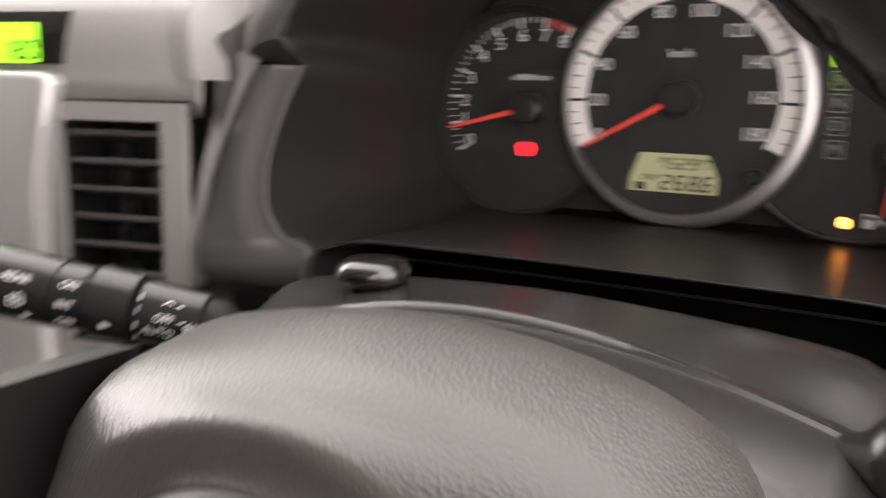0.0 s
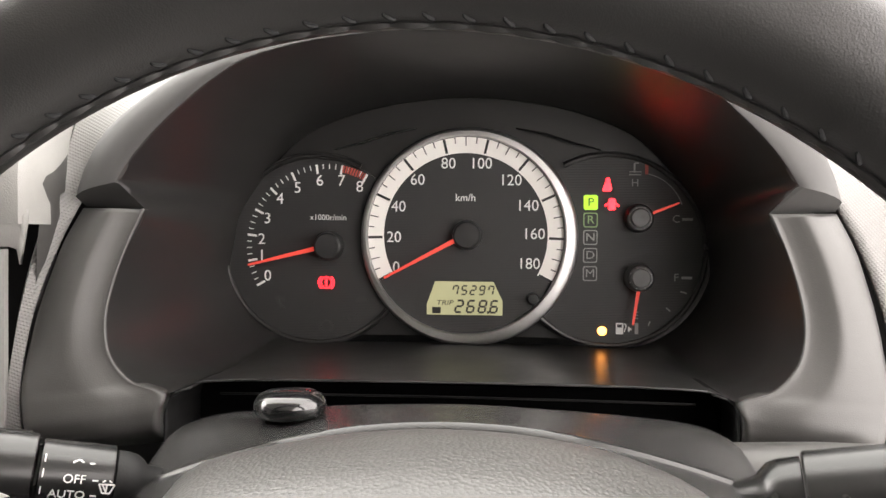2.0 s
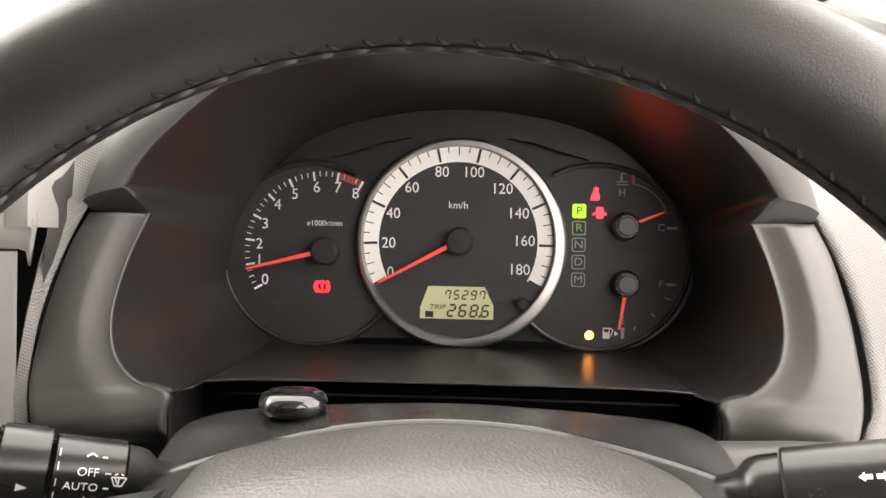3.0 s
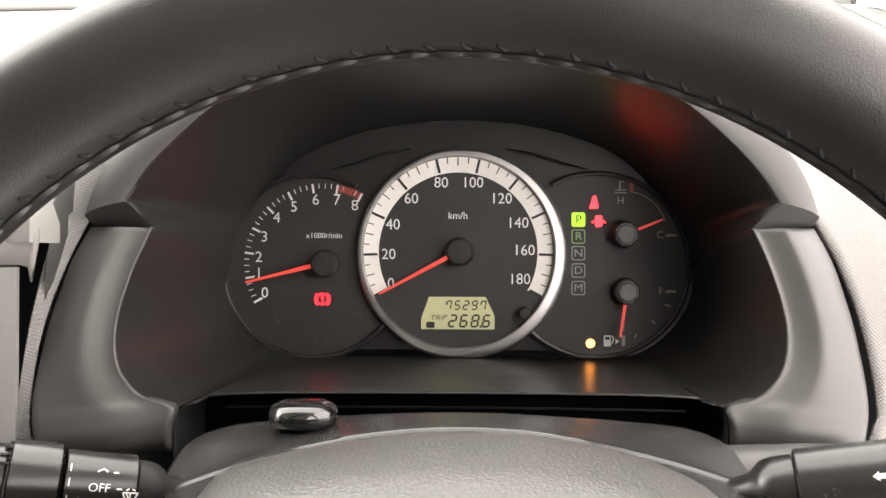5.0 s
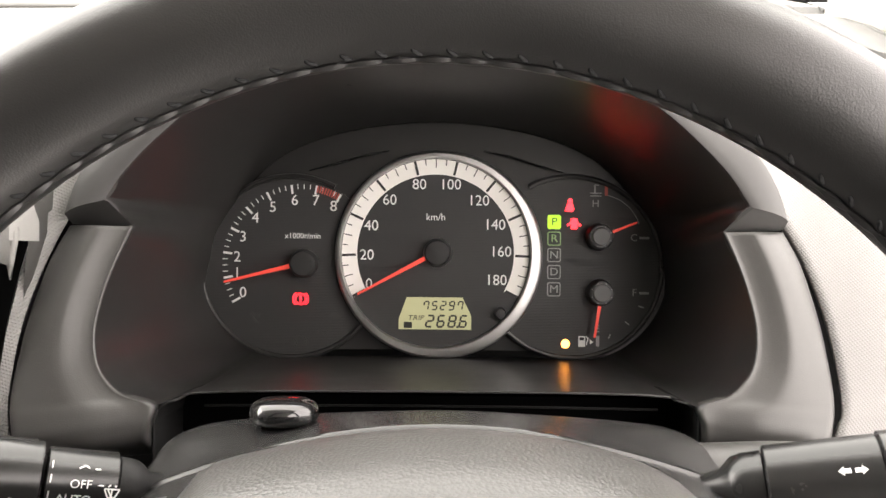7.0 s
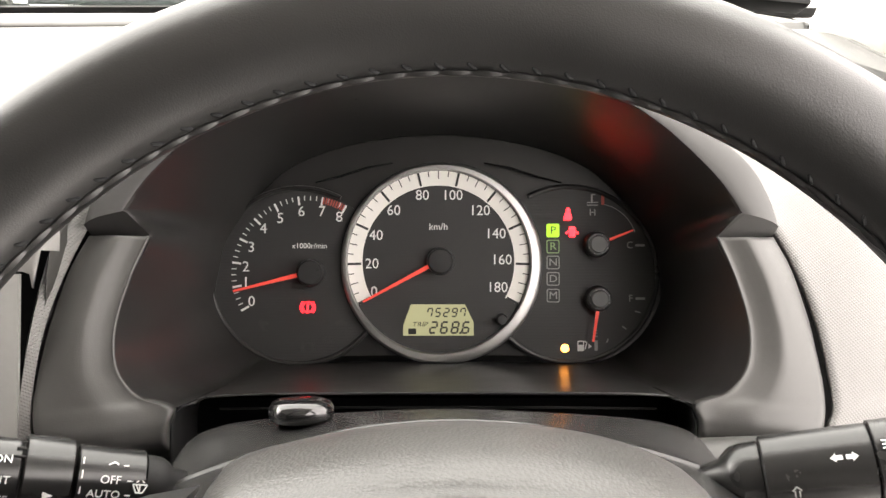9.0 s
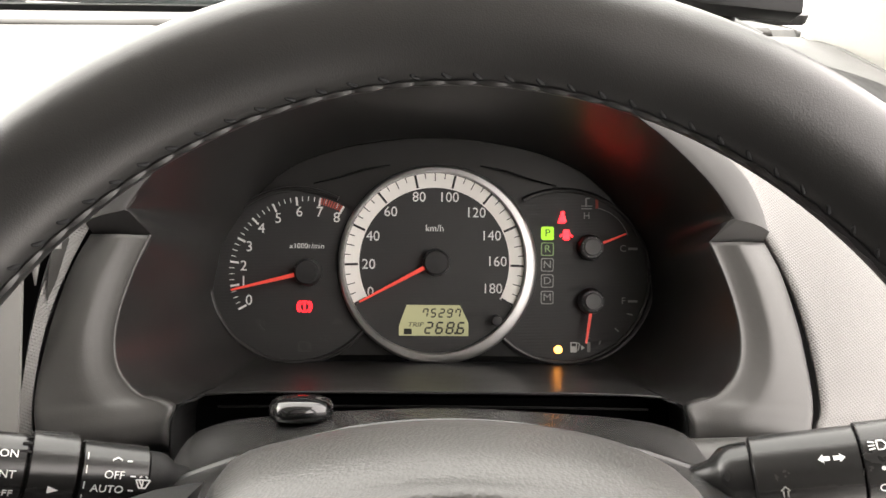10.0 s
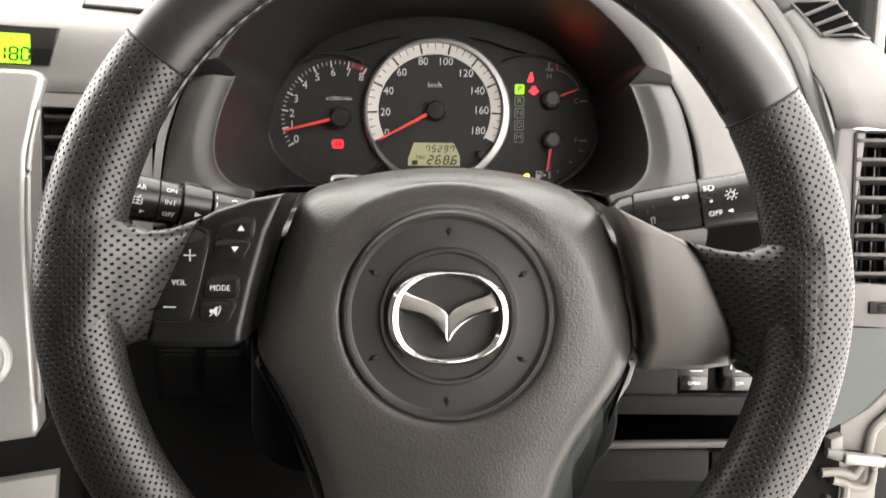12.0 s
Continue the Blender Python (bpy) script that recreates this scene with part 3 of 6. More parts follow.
for i, ch in enumerate("75297"):
    part("display_figure", figure(ch, -0.0068 + i * 0.0052, -0.0322, 0.0050, -0.0026), "lcdink", lcd, shade=False)
for i, ch in enumerate("2686"):
    part("display_figure", figure(ch, -0.0050 + i * 0.0068, -0.0417, 0.0068, -0.0026), "lcdink", lcd, shade=False)
part("decimal_point", bar(0.0139, -0.0458, 0.0139, -0.0443, 0.0014, -0.0026), "lcdink", lcd, shade=False)
part("trip_lettering", letters("TRIP", -0.0118, -0.0398, 0.0029, -0.0028, slant=0.2, width=1.2), "lcdink", lcd, shade=False)
part("trip_box", prism(rounded(-0.0190, -0.0460, -0.0140, -0.0423, 0.0003), -0.0029, -0.0026), "lcdink", lcd, shade=False)

# ---------- shroud, visor and bezel round the dials ----------
housing = thing("cluster_housing", "dark plastic housing with visor round the instrument dials", "instrument housing", (0, -0.12, 0))
BEZEL = [(0.1435, 0.011), (0.150, -0.007), (0.1545, -0.025), (0.1558, -0.039), (0.1535, -0.052), (0.1480, -0.0605), (0.1400, -0.0668), (0.1265, -0.0715)]
VI = [(0.1545, 0.0235), (0.147, 0.035), (0.138, 0.0455), (0.1235, 0.0595), (0.110, 0.0705), (0.094, 0.0800), (0.065, 0.0880), (0.033, 0.0920)]
VO = [(0.1750, 0.0165), (0.1705, 0.0315), (0.1625, 0.0465), (0.150, 0.0590), (0.128, 0.0745), (0.098, 0.0865), (0.066, 0.0935), (0.033, 0.0970)]


def skew(x):
    """Turn of the housing against the dial face, fitted to the camera's view."""
    return 0.045 * x


def bezel_y(x, z):
    """Depth of the bezel's edge: it leans back from the ledge up to the visor."""
    return -0.109 - 0.019 * min(1.0, max(0.0, (0.011 - z) / 0.082)) + skew(x)


FRONT = [(-x, bezel_y(-x, z), z) for x, z in BEZEL[::-1]] + [(-x, -0.113 + skew(-x), z) for x, z in VI] + [(0, -0.112, 0.0932)]
FRONT += [(x, -0.113 + skew(x), z) for x, z in VI[::-1]] + [(x, bezel_y(x, z), z) for x, z in BEZEL]
FRONT += [(x, -0.116 + skew(x) * 0.3, z) for x, z in ((0.1170, -0.0690), (0.090, -0.0672), (0.05, -0.0666), (0.0, -0.0664), (-0.05, -0.0666), (-0.090, -0.0672), (-0.1170, -0.0690))]
edge_ring = smooth(FRONT, 200, True)
floor_ring = [Vector(p) for p in outline(0.905, 0.945, 0.001, -0.001, 200)]
rings = []
for f, inset in ((0.0, 0.0), (0.012, 0.0), (0.05, 0.0006), (0.22, 0.0), (0.5, -0.0008), (0.8, -0.0006), (1.0, 0.0)):
    row = []
    for a, b in zip(edge_ring, floor_ring):
        p = a.lerp(b, f)
        sink = 0.0020 * min(1.0, max(0.0, (-0.035 - p.z) / 0.02)) * min(1.0, f / 0.6)
        x, z = p.x, p.z - sink
        if f > 0.75 and z < -0.0085 and abs(x) > 0.084:
            c = Vector((math.copysign(0.0855, x), -0.0085))
            d = Vector((x, z)) - c
            if d.length > 0.0575:
                d = d * (1 + (0.0575 / d.length - 1) * (1.0 if f > 0.9 else 0.6))
            x, z = c.x + d.x, c.y + d.y
        row.append((x * (1 - inset), p.y, z * (1 - inset)))
    rings.append(row)
part("shroud", loft(rings), "shroud", housing, "smooth black inner shroud")


# visor, an arch that overhangs the bezel and ends in two slanting undersides
def arch(half, top):
    """A whole arch from its right half, evenly spaced from the left end to the right."""
    return by_index([(-x, y, z) for x, y, z in half] + [top] + half[::-1], 161)


inner_back = arch([(x + 0.003, -0.085, z + 0.002) for x, z in VI], (0, -0.070, 0.0955))
inner_front = arch([(x, -0.1135, z) for x, z in VI], (0, -0.1125, 0.0935))
outer_front = arch([(x, -0.1115 + 0.006 * min(1.0, i / 5), z) for i, (x, z) in enumerate(VO)], (0, -0.1050, 0.0982))
outer_back = arch([(x + 0.004 * (1 - i / 7) ** 2, -0.0930 + 0.025 * min(1.0, i / 4), z - 0.004 * (1 - i / 7) ** 2) for i, (x, z) in enumerate(VO)], (0, -0.066, 0.0985))
for k, s in ((0, -1), (160, 1)):
    inner_back[k] = Vector((s * 0.1432, -0.1085, 0.0108))
sections = []
for a, b, c, d in zip(inner_back, inner_front, outer_front, outer_back):
    sec_ = [a, a.lerp(b, 0.5), a.lerp(b, 0.93), b.lerp(c, 0.035) + Vector((0, -0.0010, 0)), b.lerp(c, 0.10) + Vector((0, -0.0018, 0)), b.lerp(c, 0.30) + Vector((0, -0.0028, 0.0004)), b.lerp(c, 0.55) + Vector((0, -0.0030, 0.0009)),
            b.lerp(c, 0.80) + Vector((0, -0.0022, 0.0009)), b.lerp(c, 0.95) + Vector((0, -0.0006, 0.0004)), c, c.lerp(d, 0.12), c.lerp(d, 0.6), d]
    sections.append([p + Vector((0, skew(p.x), 0)) for p in sec_])
part("visor", loft(sections, True, True), "visor", housing, "dark arched visor", angle=40)


# cheeks of the bezel, each with a soft crease below the visor's end
CHEEK_OUT = [(0.1775, -0.1000, 0.0115), (0.1838, -0.1055, -0.004), (0.1875, -0.1115, -0.021), (0.1895, -0.1175, -0.036), (0.1905, -0.1225, -0.050), (0.1908, -0.1265, -0.060), (0.1903, -0.1305, -0.070), (0.1888, -0.1335, -0.0785),
             (0.1865, -0.1340, -0.088), (0.184, -0.1270, -0.0955), (0.181, -0.108, -0.1005), (0.180, -0.085, -0.104)]
CHEEK_IN = [(x, bezel_y(0, z), z) for x, z in BEZEL] + [(0.1280, -0.1300, -0.0800), (0.1288, -0.1270, -0.0890), (0.1288, -0.108, -0.0975), (0.128, -0.085, -0.101)]


def cheek(s):
    inner, outer = by_index(CHEEK_IN, 61), by_index(CHEEK_OUT, 61)
    rows = []
    for f, d in ((0.0, 0.006), (0.0, 0.0008), (0.008, -0.0006), (0.022, -0.0011), (0.045, -0.0010), (0.10, -0.0016), (0.20, -0.0036), (0.30, -0.0062), (0.37, -0.0080), (0.42, -0.0088), (0.50, -0.0088), (0.65, -0.0075), (0.8, -0.0052), (0.92, -0.0026), (0.975, -0.0006), (0.995, 0.001), (1.0, 0.006)):
        row = []
        for i, (a, b) in enumerate(zip(inner, outer)):
            p = a.lerp(b, f)
            fade = 1.0 if d > -0.0012 else 1.0 - 0.55 * min(1.0, max(0.0, (i - 8) / 26))
            row.append(Vector((s * p.x, p.y + d * fade + skew(s * p.x), p.z)))
        rows.append(row)
    return loft(rows, False)


for s in (-1, 1):
    part("cheek", cheek(s), "cheek", housing, "dark grey side panel", thick=0.002, angle=50)
# Shade of the slot under the ledge, painted as a black sheet.
part("recess", prism(rounded(-0.140, -0.175, 0.140, -0.0735, 0.02), -0.086, -0.078), "void", housing, "black sheet for shade in the recess")
for s in (-1, 1):
    part("recess_end", loft([[Vector((s * x, y + skew(s * x), z)) for x, z in ((0.1165, -0.0690), (0.1225, -0.0708), (0.1268, -0.0740), (0.1285, -0.0800), (0.1285, -0.092), (0.128, -0.105))] for y in (-0.1235, -0.121, -0.080)], False), "black", housing, thick=0.001)
part("ledge_strip", tube([(x / 20 * 0.1150, -0.1162 + 0.3 * skew(x / 20 * 0.1150), -0.0667 - 0.0006 * (x / 20) ** 2 - 0.0012 * (x / 20) ** 8) for x in range(-20, 21)], 0.0006, 8), "satin", housing, "satin ledge edge")
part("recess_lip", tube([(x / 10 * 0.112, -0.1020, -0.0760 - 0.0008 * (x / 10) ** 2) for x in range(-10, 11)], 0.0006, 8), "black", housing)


# ---------- ruled cover panel between visor and dashboard ----------
EDGE = ((-0.20, -0.206), (-0.10, -0.2035), (-0.07, -0.2015), (-0.035, -0.1985), (0.017, -0.1915), (0.05, -0.1915), (0.08, -0.193), (0.11, -0.194), (0.155, -0.197), (0.30, -0.197))


def stack_x(z):
    """Right edge of the centre stack's cover, by height."""
    return edge_x(z) + 0.0045 - 0.0065 * min(1.0, max(0.0, (z - 0.045) / 0.05))


def back(z):
    """How far the stack's shoulder rounds off towards its right edge."""
    return 0.004 * min(1.0, max(0.0, (0.085 - z) / 0.04))


def lean(z):
    """How far the stack's surface leans back at a height: 0 upright, 1 sloping."""
    return min(1.0, max(0.0, (z - 0.012) / 0.035))


def turned_y(x, z):
    """The lower centre stack is turned towards the driver."""
    return 0.27 * (max(x, -0.36) + 0.20) * min(1.0, max(0.0, (0.125 - z) / 0.06))


def edge_x(z):
    """Where the ruled cover meets the centre stack, by height."""
    for (z0, x0), (z1, x1) in zip(EDGE, EDGE[1:]):
        if z <= z1:
            return x0 + (x1 - x0) * max(0.0, (z - z0) / (z1 - z0))
    return EDGE[-1][1]



inner = by_index([(-0.1880, -0.1385, -0.096), (-0.1915, -0.1375, -0.072), (-0.1910, -0.1260, -0.036), (-0.1850, -0.1150, -0.006), (-0.1762, -0.1055, 0.020), (-0.1640, -0.104, 0.047), (-0.135, -0.102, 0.071), (-0.088, -0.100, 0.0895), (0, -0.098, 0.0985),
                  (0.088, -0.096, 0.0895), (0.135, -0.095, 0.071), (0.164, -0.092, 0.047), (0.1765, -0.089, 0.020), (0.1870, -0.0965, -0.006), (0.1930, -0.1085, -0.036), (0.1938, -0.1225, -0.070), (0.1905, -0.1255, -0.080), (0.1880, -0.1260, -0.087)], 120)
outer = by_index([(-0.2000, -0.1410, -0.098), (-0.1972, -0.1385, -0.072), (-0.1960, -0.1300, -0.037), (-0.1925, -0.1210, -0.005), (-0.1875, -0.1110, 0.026), (-0.1895, -0.078, 0.070), (-0.195, 0.012, 0.131), (-0.190, 0.150, 0.190), (-0.02, 0.170, 0.1885),
                  (0.10, 0.164, 0.1805), (0.20, 0.150, 0.1705), (0.256, 0.112, 0.156), (0.272, 0.040, 0.122), (0.286, -0.020, 0.065), (0.293, -0.060, 0.010), (0.299, -0.090, -0.055), (0.3005, -0.0935, -0.076), (0.301, -0.094, -0.090)], 120)
rows = []
for f in (0, 0.04, 0.15, 0.3, 0.5, 0.7, 0.85, 0.96, 1.0):
    bulge = 0.012 * math.sin(math.pi * f)
    free = [min(1.0, max(0.0, (i - 36) / 24)) for i in range(120)]
    rows.append([a.lerp(b, f) + Vector((0, -bulge * 0.6 * free[i], bulge * free[i] * (0.7 if i < 105 else 0.0))) for i, (a, b) in enumerate(zip(inner, outer))])
cover = thing("cluster_cover", "grey ruled dash cover panel round the instruments", "dash trim", (0, -0.1, 0.1))
part("ruled_panel", loft(rows, False), "weave", cover, "fine ruled grey plastic", thick=0.003)
# smooth frame strip on the outer side of that cover
edge = smooth([tuple(p) for p in outer[54::4]] + [(0.302, -0.092, -0.135), (0.3005, -0.088, -0.172)], 56)
def beside(p, o):
    """Offset across the strip: forwards along the top of the cover, sideways down its end."""
    w = min(1.0, max(0.0, (p.x - 0.15) / 0.10))
    return p + Vector((o[0] * w, o[1] + 0.30 * o[0] * (1 - w), o[2] + 0.75 * o[0] * (1 - w)))


part("frame_strip", loft([[beside(p, o) for p in edge] for o in ((-0.001, 0, -0.002), (0.0005, -0.002, 0.002), (0.004, -0.004, 0.0040), (0.010, -0.004, 0.0040), (0.015, -0.001, 0.001), (0.016, 0.006, -0.004))], False), "edge_strip", cover, "smooth grey edge strip")
part("shadow_gap", tube([p + Vector((-0.001, -0.0012, 0.0004)) for p in edge], 0.0007, 6), "black", cover)

# ---------- dashboard ----------
# top shelf up to the windscreen
xs = [-0.85 + 1.25 * i / 120 for i in range(121)]
top = []
for yw, zw in ((0.50, 0.120), (0.43, 0.1295), (0.40, 0.1315), (0.31, 0.1315), (0.290, 0.130), (0.282, 0.123), (0.272, 0.122), (0.265, 0.1255), (0.2265, 0.1232), (0.2, 0.122), (0.12, 0.112), (0.07, 0.10), (0.05, 0.07)):
    # it drops behind the instrument cover on the driver's side
    drop = 0.0 if yw > 0.21 else 0.022 if yw > 0.15 else 0.045
    top.append([wl(min(x, 0.328), yw - 0.05 * (x / 0.8) ** 2, zw - drop * min(1.0, max(0.0, (x + 0.19) / 0.06)) * min(1.0, max(0.0, (0.312 - x) / 0.045))) for x in xs])
solid("dashboard_top", loft(top, False), "dash", "dark grey grained dashboard top below the windscreen", "dashboard", kind="structure", thick=0.004)
# brown-black shade painted as a strip between top shelf and covers below it
joint = [[wl(x, yw - 0.05 * (x / 0.8) ** 2, 0.1284 + zo * min(1.0, max(0.55, (x + 0.42) / 0.20))) for x in [-0.42 + 0.72 * i / 60 for i in range(61)]] for yw, zo in ((0.2850, -0.002), (0.2835, 0.0030), (0.2790, 0.0040), (0.2700, 0.0012), (0.2660, -0.002))]
solid("joint_strip", loft(joint, False), "joint", "dark brown strip painting the shaded joint along the dashboard top", "dash trim", kind="structure", thick=0.001)
# centre stack plate, raised beside the cluster cover
prof = smooth([(0, 0.2045, 0.2095), (0, 0.150, 0.1915), (0, 0.090, 0.1715), (0, 0.045, 0.1545), (0, -0.02, 0.117), (0, -0.08, 0.079), (0, -0.118, 0.054), (0, -0.143, 0.0385), (0, -0.146, 0.020), (0, -0.1425, 0.002), (0, -0.1425, -0.0066)], 44)
rows = [[Vector((x, p.y + turned_y(x, p.z), p.z - 0.02 * max(0, (-x - 0.25)) ** 1.5)) for p in prof] for x in (-0.80, -0.6, -0.4, -0.36, -0.3, -0.25)]
for off, drop, k in ((-0.030, 0, 0.25), (-0.015, 0, 0.62), (-0.006, 0, 0.93), (-0.0030, 0.0012, 1.0), (-0.0018, 0.008, 1.0)):
    rows.append([Vector((stack_x(p.z) + off, p.y + k * back(p.z) + turned_y(stack_x(p.z) + off, p.z), p.z - (drop if p.y < 0.045 else 0.0) - (0.009 * k * min(1.0, max(0.0, (p.y - 0.045) / 0.03))))) for p in prof])
solid("centre_stack_cover", loft(rows, False), "dash_light", "light grey dashboard cover over the centre stack", "dashboard", kind="structure", thick=0.003)
# step on its edge; the side's shade is painted as darker plastic
ridge = thing("ridge_strip", "grey ridge strip along the centre stack edge, side's shade painted in", "dash trim", (-0.21, -0.02, 0.117))
low = [p for p in prof if p.y < 0.044] + [Vector((0, -0.140, z)) for z in (-0.02, -0.05, -0.08, -0.12)]
part("top_face", loft([[Vector((stack_x(p.z) + x, p.y + k * back(p.z) - dz * (1 - 0.65 * lean(p.z)), p.z + dz * lean(p.z))) for p in low if p.z > 0.001] for x, dz, k in ((-0.0125, 0.0006, 0.70), (-0.0105, 0.0012, 0.77), (-0.0022, 0.0004, 1.0), (-0.0008, -0.0016, 1.0), (0.0006, -0.0080, 1.0), (0.0012, -0.0130, 1.0), (0.0022, -0.0190, 1.0))], False), "dash_light", ridge)
part("shaded_side_face", loft([[Vector((stack_x(p.z) + x, p.y + back(p.z) + d, p.z - d * lean(p.z))) for p in low] for x, d in ((0.0006, 0.0120), (0.0018, 0.0170), (0.0026, 0.0260))], False), "cheek", ridge)
# panel that carries the vent beside the centre stack
def vent(name, x0, x1, z0, z1, y, n, label, turn=None, uprights=3):
    v = thing(name, label, "air vent", ((x0 + x1) / 2, y, (z0 + z1) / 2), turn=turn)
    part("vent_well", merged(box((x0 + x1) / 2, y + 0.035, (z0 + z1) / 2, x1 - x0 + 0.004, 0.004, z1 - z0 + 0.004, 0), box(x0 - 0.001, y + 0.018, (z0 + z1) / 2, 0.002, 0.034, z1 - z0, 0), box(x1 + 0.001, y + 0.018, (z0 + z1) / 2, 0.002, 0.034, z1 - z0, 0),
         box((x0 + x1) / 2, y + 0.018, z1 + 0.001, x1 - x0, 0.034, 0.002, 0), box((x0 + x1) / 2, y + 0.018, z0 - 0.001, x1 - x0, 0.034, 0.002, 0)), "black", v)
    for i in range(n):
        z = z1 - (z1 - z0) * (i + 0.5) / n
        part("vane", box((x0 + x1) / 2, y + 0.008, z, x1 - x0 - 0.001, 0.014, 0.0028, 0.0008, pose(0, 0, 0, -16, 0, 0)), "cheek", v)
    for i in range(uprights):
        x = x0 + (x1 - x0) * (i + 1) / (uprights + 1)
        part("upright_vane", box(x, y + 0.024, (z0 + z1) / 2, 0.0015, 0.012, z1 - z0, 0.0003), "satin", v)
    return v


STACK_TURN = pose(0, 0, 0, 0, 0, 15.1)
lv = vent("air_vent", -0.2645, -0.2085, -0.130, -0.0175, -0.1495, 8, "black slatted dashboard air vent beside the centre stack", STACK_TURN, uprights=2)
for x0, x1, z0, z1 in ((-0.270, -0.1950, -0.0168, -0.0078), (-0.2078, -0.1950, -0.150, -0.0168), (-0.290, -0.2655, -0.150, -0.0168), (-0.2655, -0.2078, -0.150, -0.1310)):
    part("vent_surround", prism([(x0, z0), (x1, z0), (x1, z1), (x0, z1)], -0.1530, -0.1475), "strip", lv, "grey surround")
part("panel_joint", prism([(-0.290, -0.0078), (-0.1975, -0.0078), (-0.1975, -0.0066), (-0.290, -0.0066)], -0.1520, -0.140), "black", lv)
part("vent_slider", box(-0.240, -0.1510, -0.107, 0.022, 0.008, 0.006, 0.0015), "cheek", lv)

# hazard switch, clock and silver console
hz_o = Vector((-0.2275, -0.1110, 0.0640))
hz = thing("hazard_switch", "pale grey flat push switch set in the dash cover", "switch", hz_o, turn=pose(0, 0, 0, 0, 0, 15) @ pose(0, 0, 0, -56, 0, 0) @ pose(0, 0, 0, 0, 3, 0))
part("switch_frame", box(hz_o.x, hz_o.y + 0.003, hz_o.z, 0.0470, 0.010, 0.0350, 0.0022), "black", hz)
part("switch_cap", box(hz_o.x, hz_o.y + 0.0005, hz_o.z, 0.0440, 0.007, 0.0318, 0.002), "button_grey", hz)
for tilt_ in (0, 120, 240):
    part("warning_triangle", bar(hz_o.x + 0.0042 * math.cos(radians(tilt_ + 210)), hz_o.z + 0.0042 * math.sin(radians(tilt_ + 210)), hz_o.x + 0.0042 * math.cos(radians(tilt_ + 330)), hz_o.z + 0.0042 * math.sin(radians(tilt_ + 330)), 0.0007, hz_o.y - 0.0030), "faintred", hz)
CLK = Vector((-0.2502, -0.1585, 0.022))
clk = thing("clock_display", "black display strip with a lit green temperature readout", "display", CLK, turn=STACK_TURN)
part("display_housing", prism([(-0.40, 0.0095), (-0.2570, 0.0095), (-0.2500, 0.0345), (-0.40, 0.0345)], -0.1625, -0.140, 0.001), "gloss", clk)
scr = part("screen", prism(rounded(-0.352, 0.0100, -0.2680, 0.0290, 0.001), -0.1638, -0.1610), "clock", clk, "lit green screen")
for ch, x in (("1", -0.2875), ("8", -0.2800), ("0", -0.2730)):
    part("display_figure", figure(ch, x, 0.0160, 0.0082, -0.1639, 0.04), "lcdink", scr, shade=False)
part("decimal_point", bar(-0.2745, 0.0121, -0.2745, 0.0132, 0.0010, -0.1639), "lcdink", scr, shade=False)
part("display_mark", bar(-0.2790, 0.0245, -0.2790, 0.0260, 0.0007, -0.1639), "lcdink", scr, shade=False)
part("display_mark", prism(rounded(-0.3020, 0.0155, -0.2990, 0.0200, 0.0004), -0.1642, -0.1639), "lcdink", scr, shade=False)
CON = Vector((-0.2640, -0.163, -0.12))
con = thing("centre_console_panel", "satin silver centre console panel with a round knob", "console", CON, turn=STACK_TURN)
CON_EDGE = [(-0.50, 0.0065), (-0.2660, 0.0065), (-0.2605, 0.0045), (-0.2580, 0.0000), (-0.2630, -0.020), (-0.2690, -0.050), (-0.2705, -0.085), (-0.2700, -0.110), (-0.2680, -0.160), (-0.2655, -0.215), (-0.2645, -0.232), (-0.2680, -0.2385), (-0.50, -0.262)]
part("panel", prism(CON_EDGE, -0.170, -0.145, 0.005, 4), "silver", con)
part("panel_edge", tube(smooth([(x + 0.0004, -0.1676, z) for x, z in CON_EDGE[4:10]], 40), 0.0020, 10), "silver", con)
part("knob", turned(-0.3000, -0.184, [(0.020, -0.168), (0.0195, -0.174), (0.016, -0.176), (0.0155, -0.184), (0.013, -0.1855), (0, -0.186)]), "silver", con, "round silver knob")
part("lower_edge", prism([(-0.50, -0.29), (-0.255, -0.266), (-0.258, -0.31), (-0.50, -0.35)], -0.162, -0.15, 0.003), "silver", con)
solid("console_side", prism([(-0.50, -0.26), (-0.275, -0.24), (-0.25, -0.20), (-0.215, -0.2), (-0.22, -0.42), (-0.50, -0.55)], -0.138, -0.05, 0.004), "black", "black plastic side of the centre console", "console")

# ---------- steering column ----------
col = thing("column_cover", "dark grey grained steering column cover with dusty top", "steering column", (0, -0.20, -0.10))
sec = [(-0.118, -0.150), (-0.1175, -0.115), (-0.1145, -0.095), (-0.1085, -0.0815), (-0.097, -0.0742), (-0.070, -0.0704), (-0.03, -0.0676), (0.01, -0.0666), (0.05, -0.0682), (0.090, -0.0712), (0.107, -0.0748), (0.116, -0.0825), (0.1202, -0.095), (0.1215, -0.115), (0.122, -0.150)]
ps = smooth([(x, 0, z) for x, z in sec], 72)
rows = []
for y, k, dz in ((-0.135, 0.93, -0.010), (-0.150, 0.975, -0.004), (-0.160, 0.995, -0.001), (-0.172, 1.0, 0.0)):
    rows.append([Vector((p.x * k, y, p.z + dz)) for p in ps])
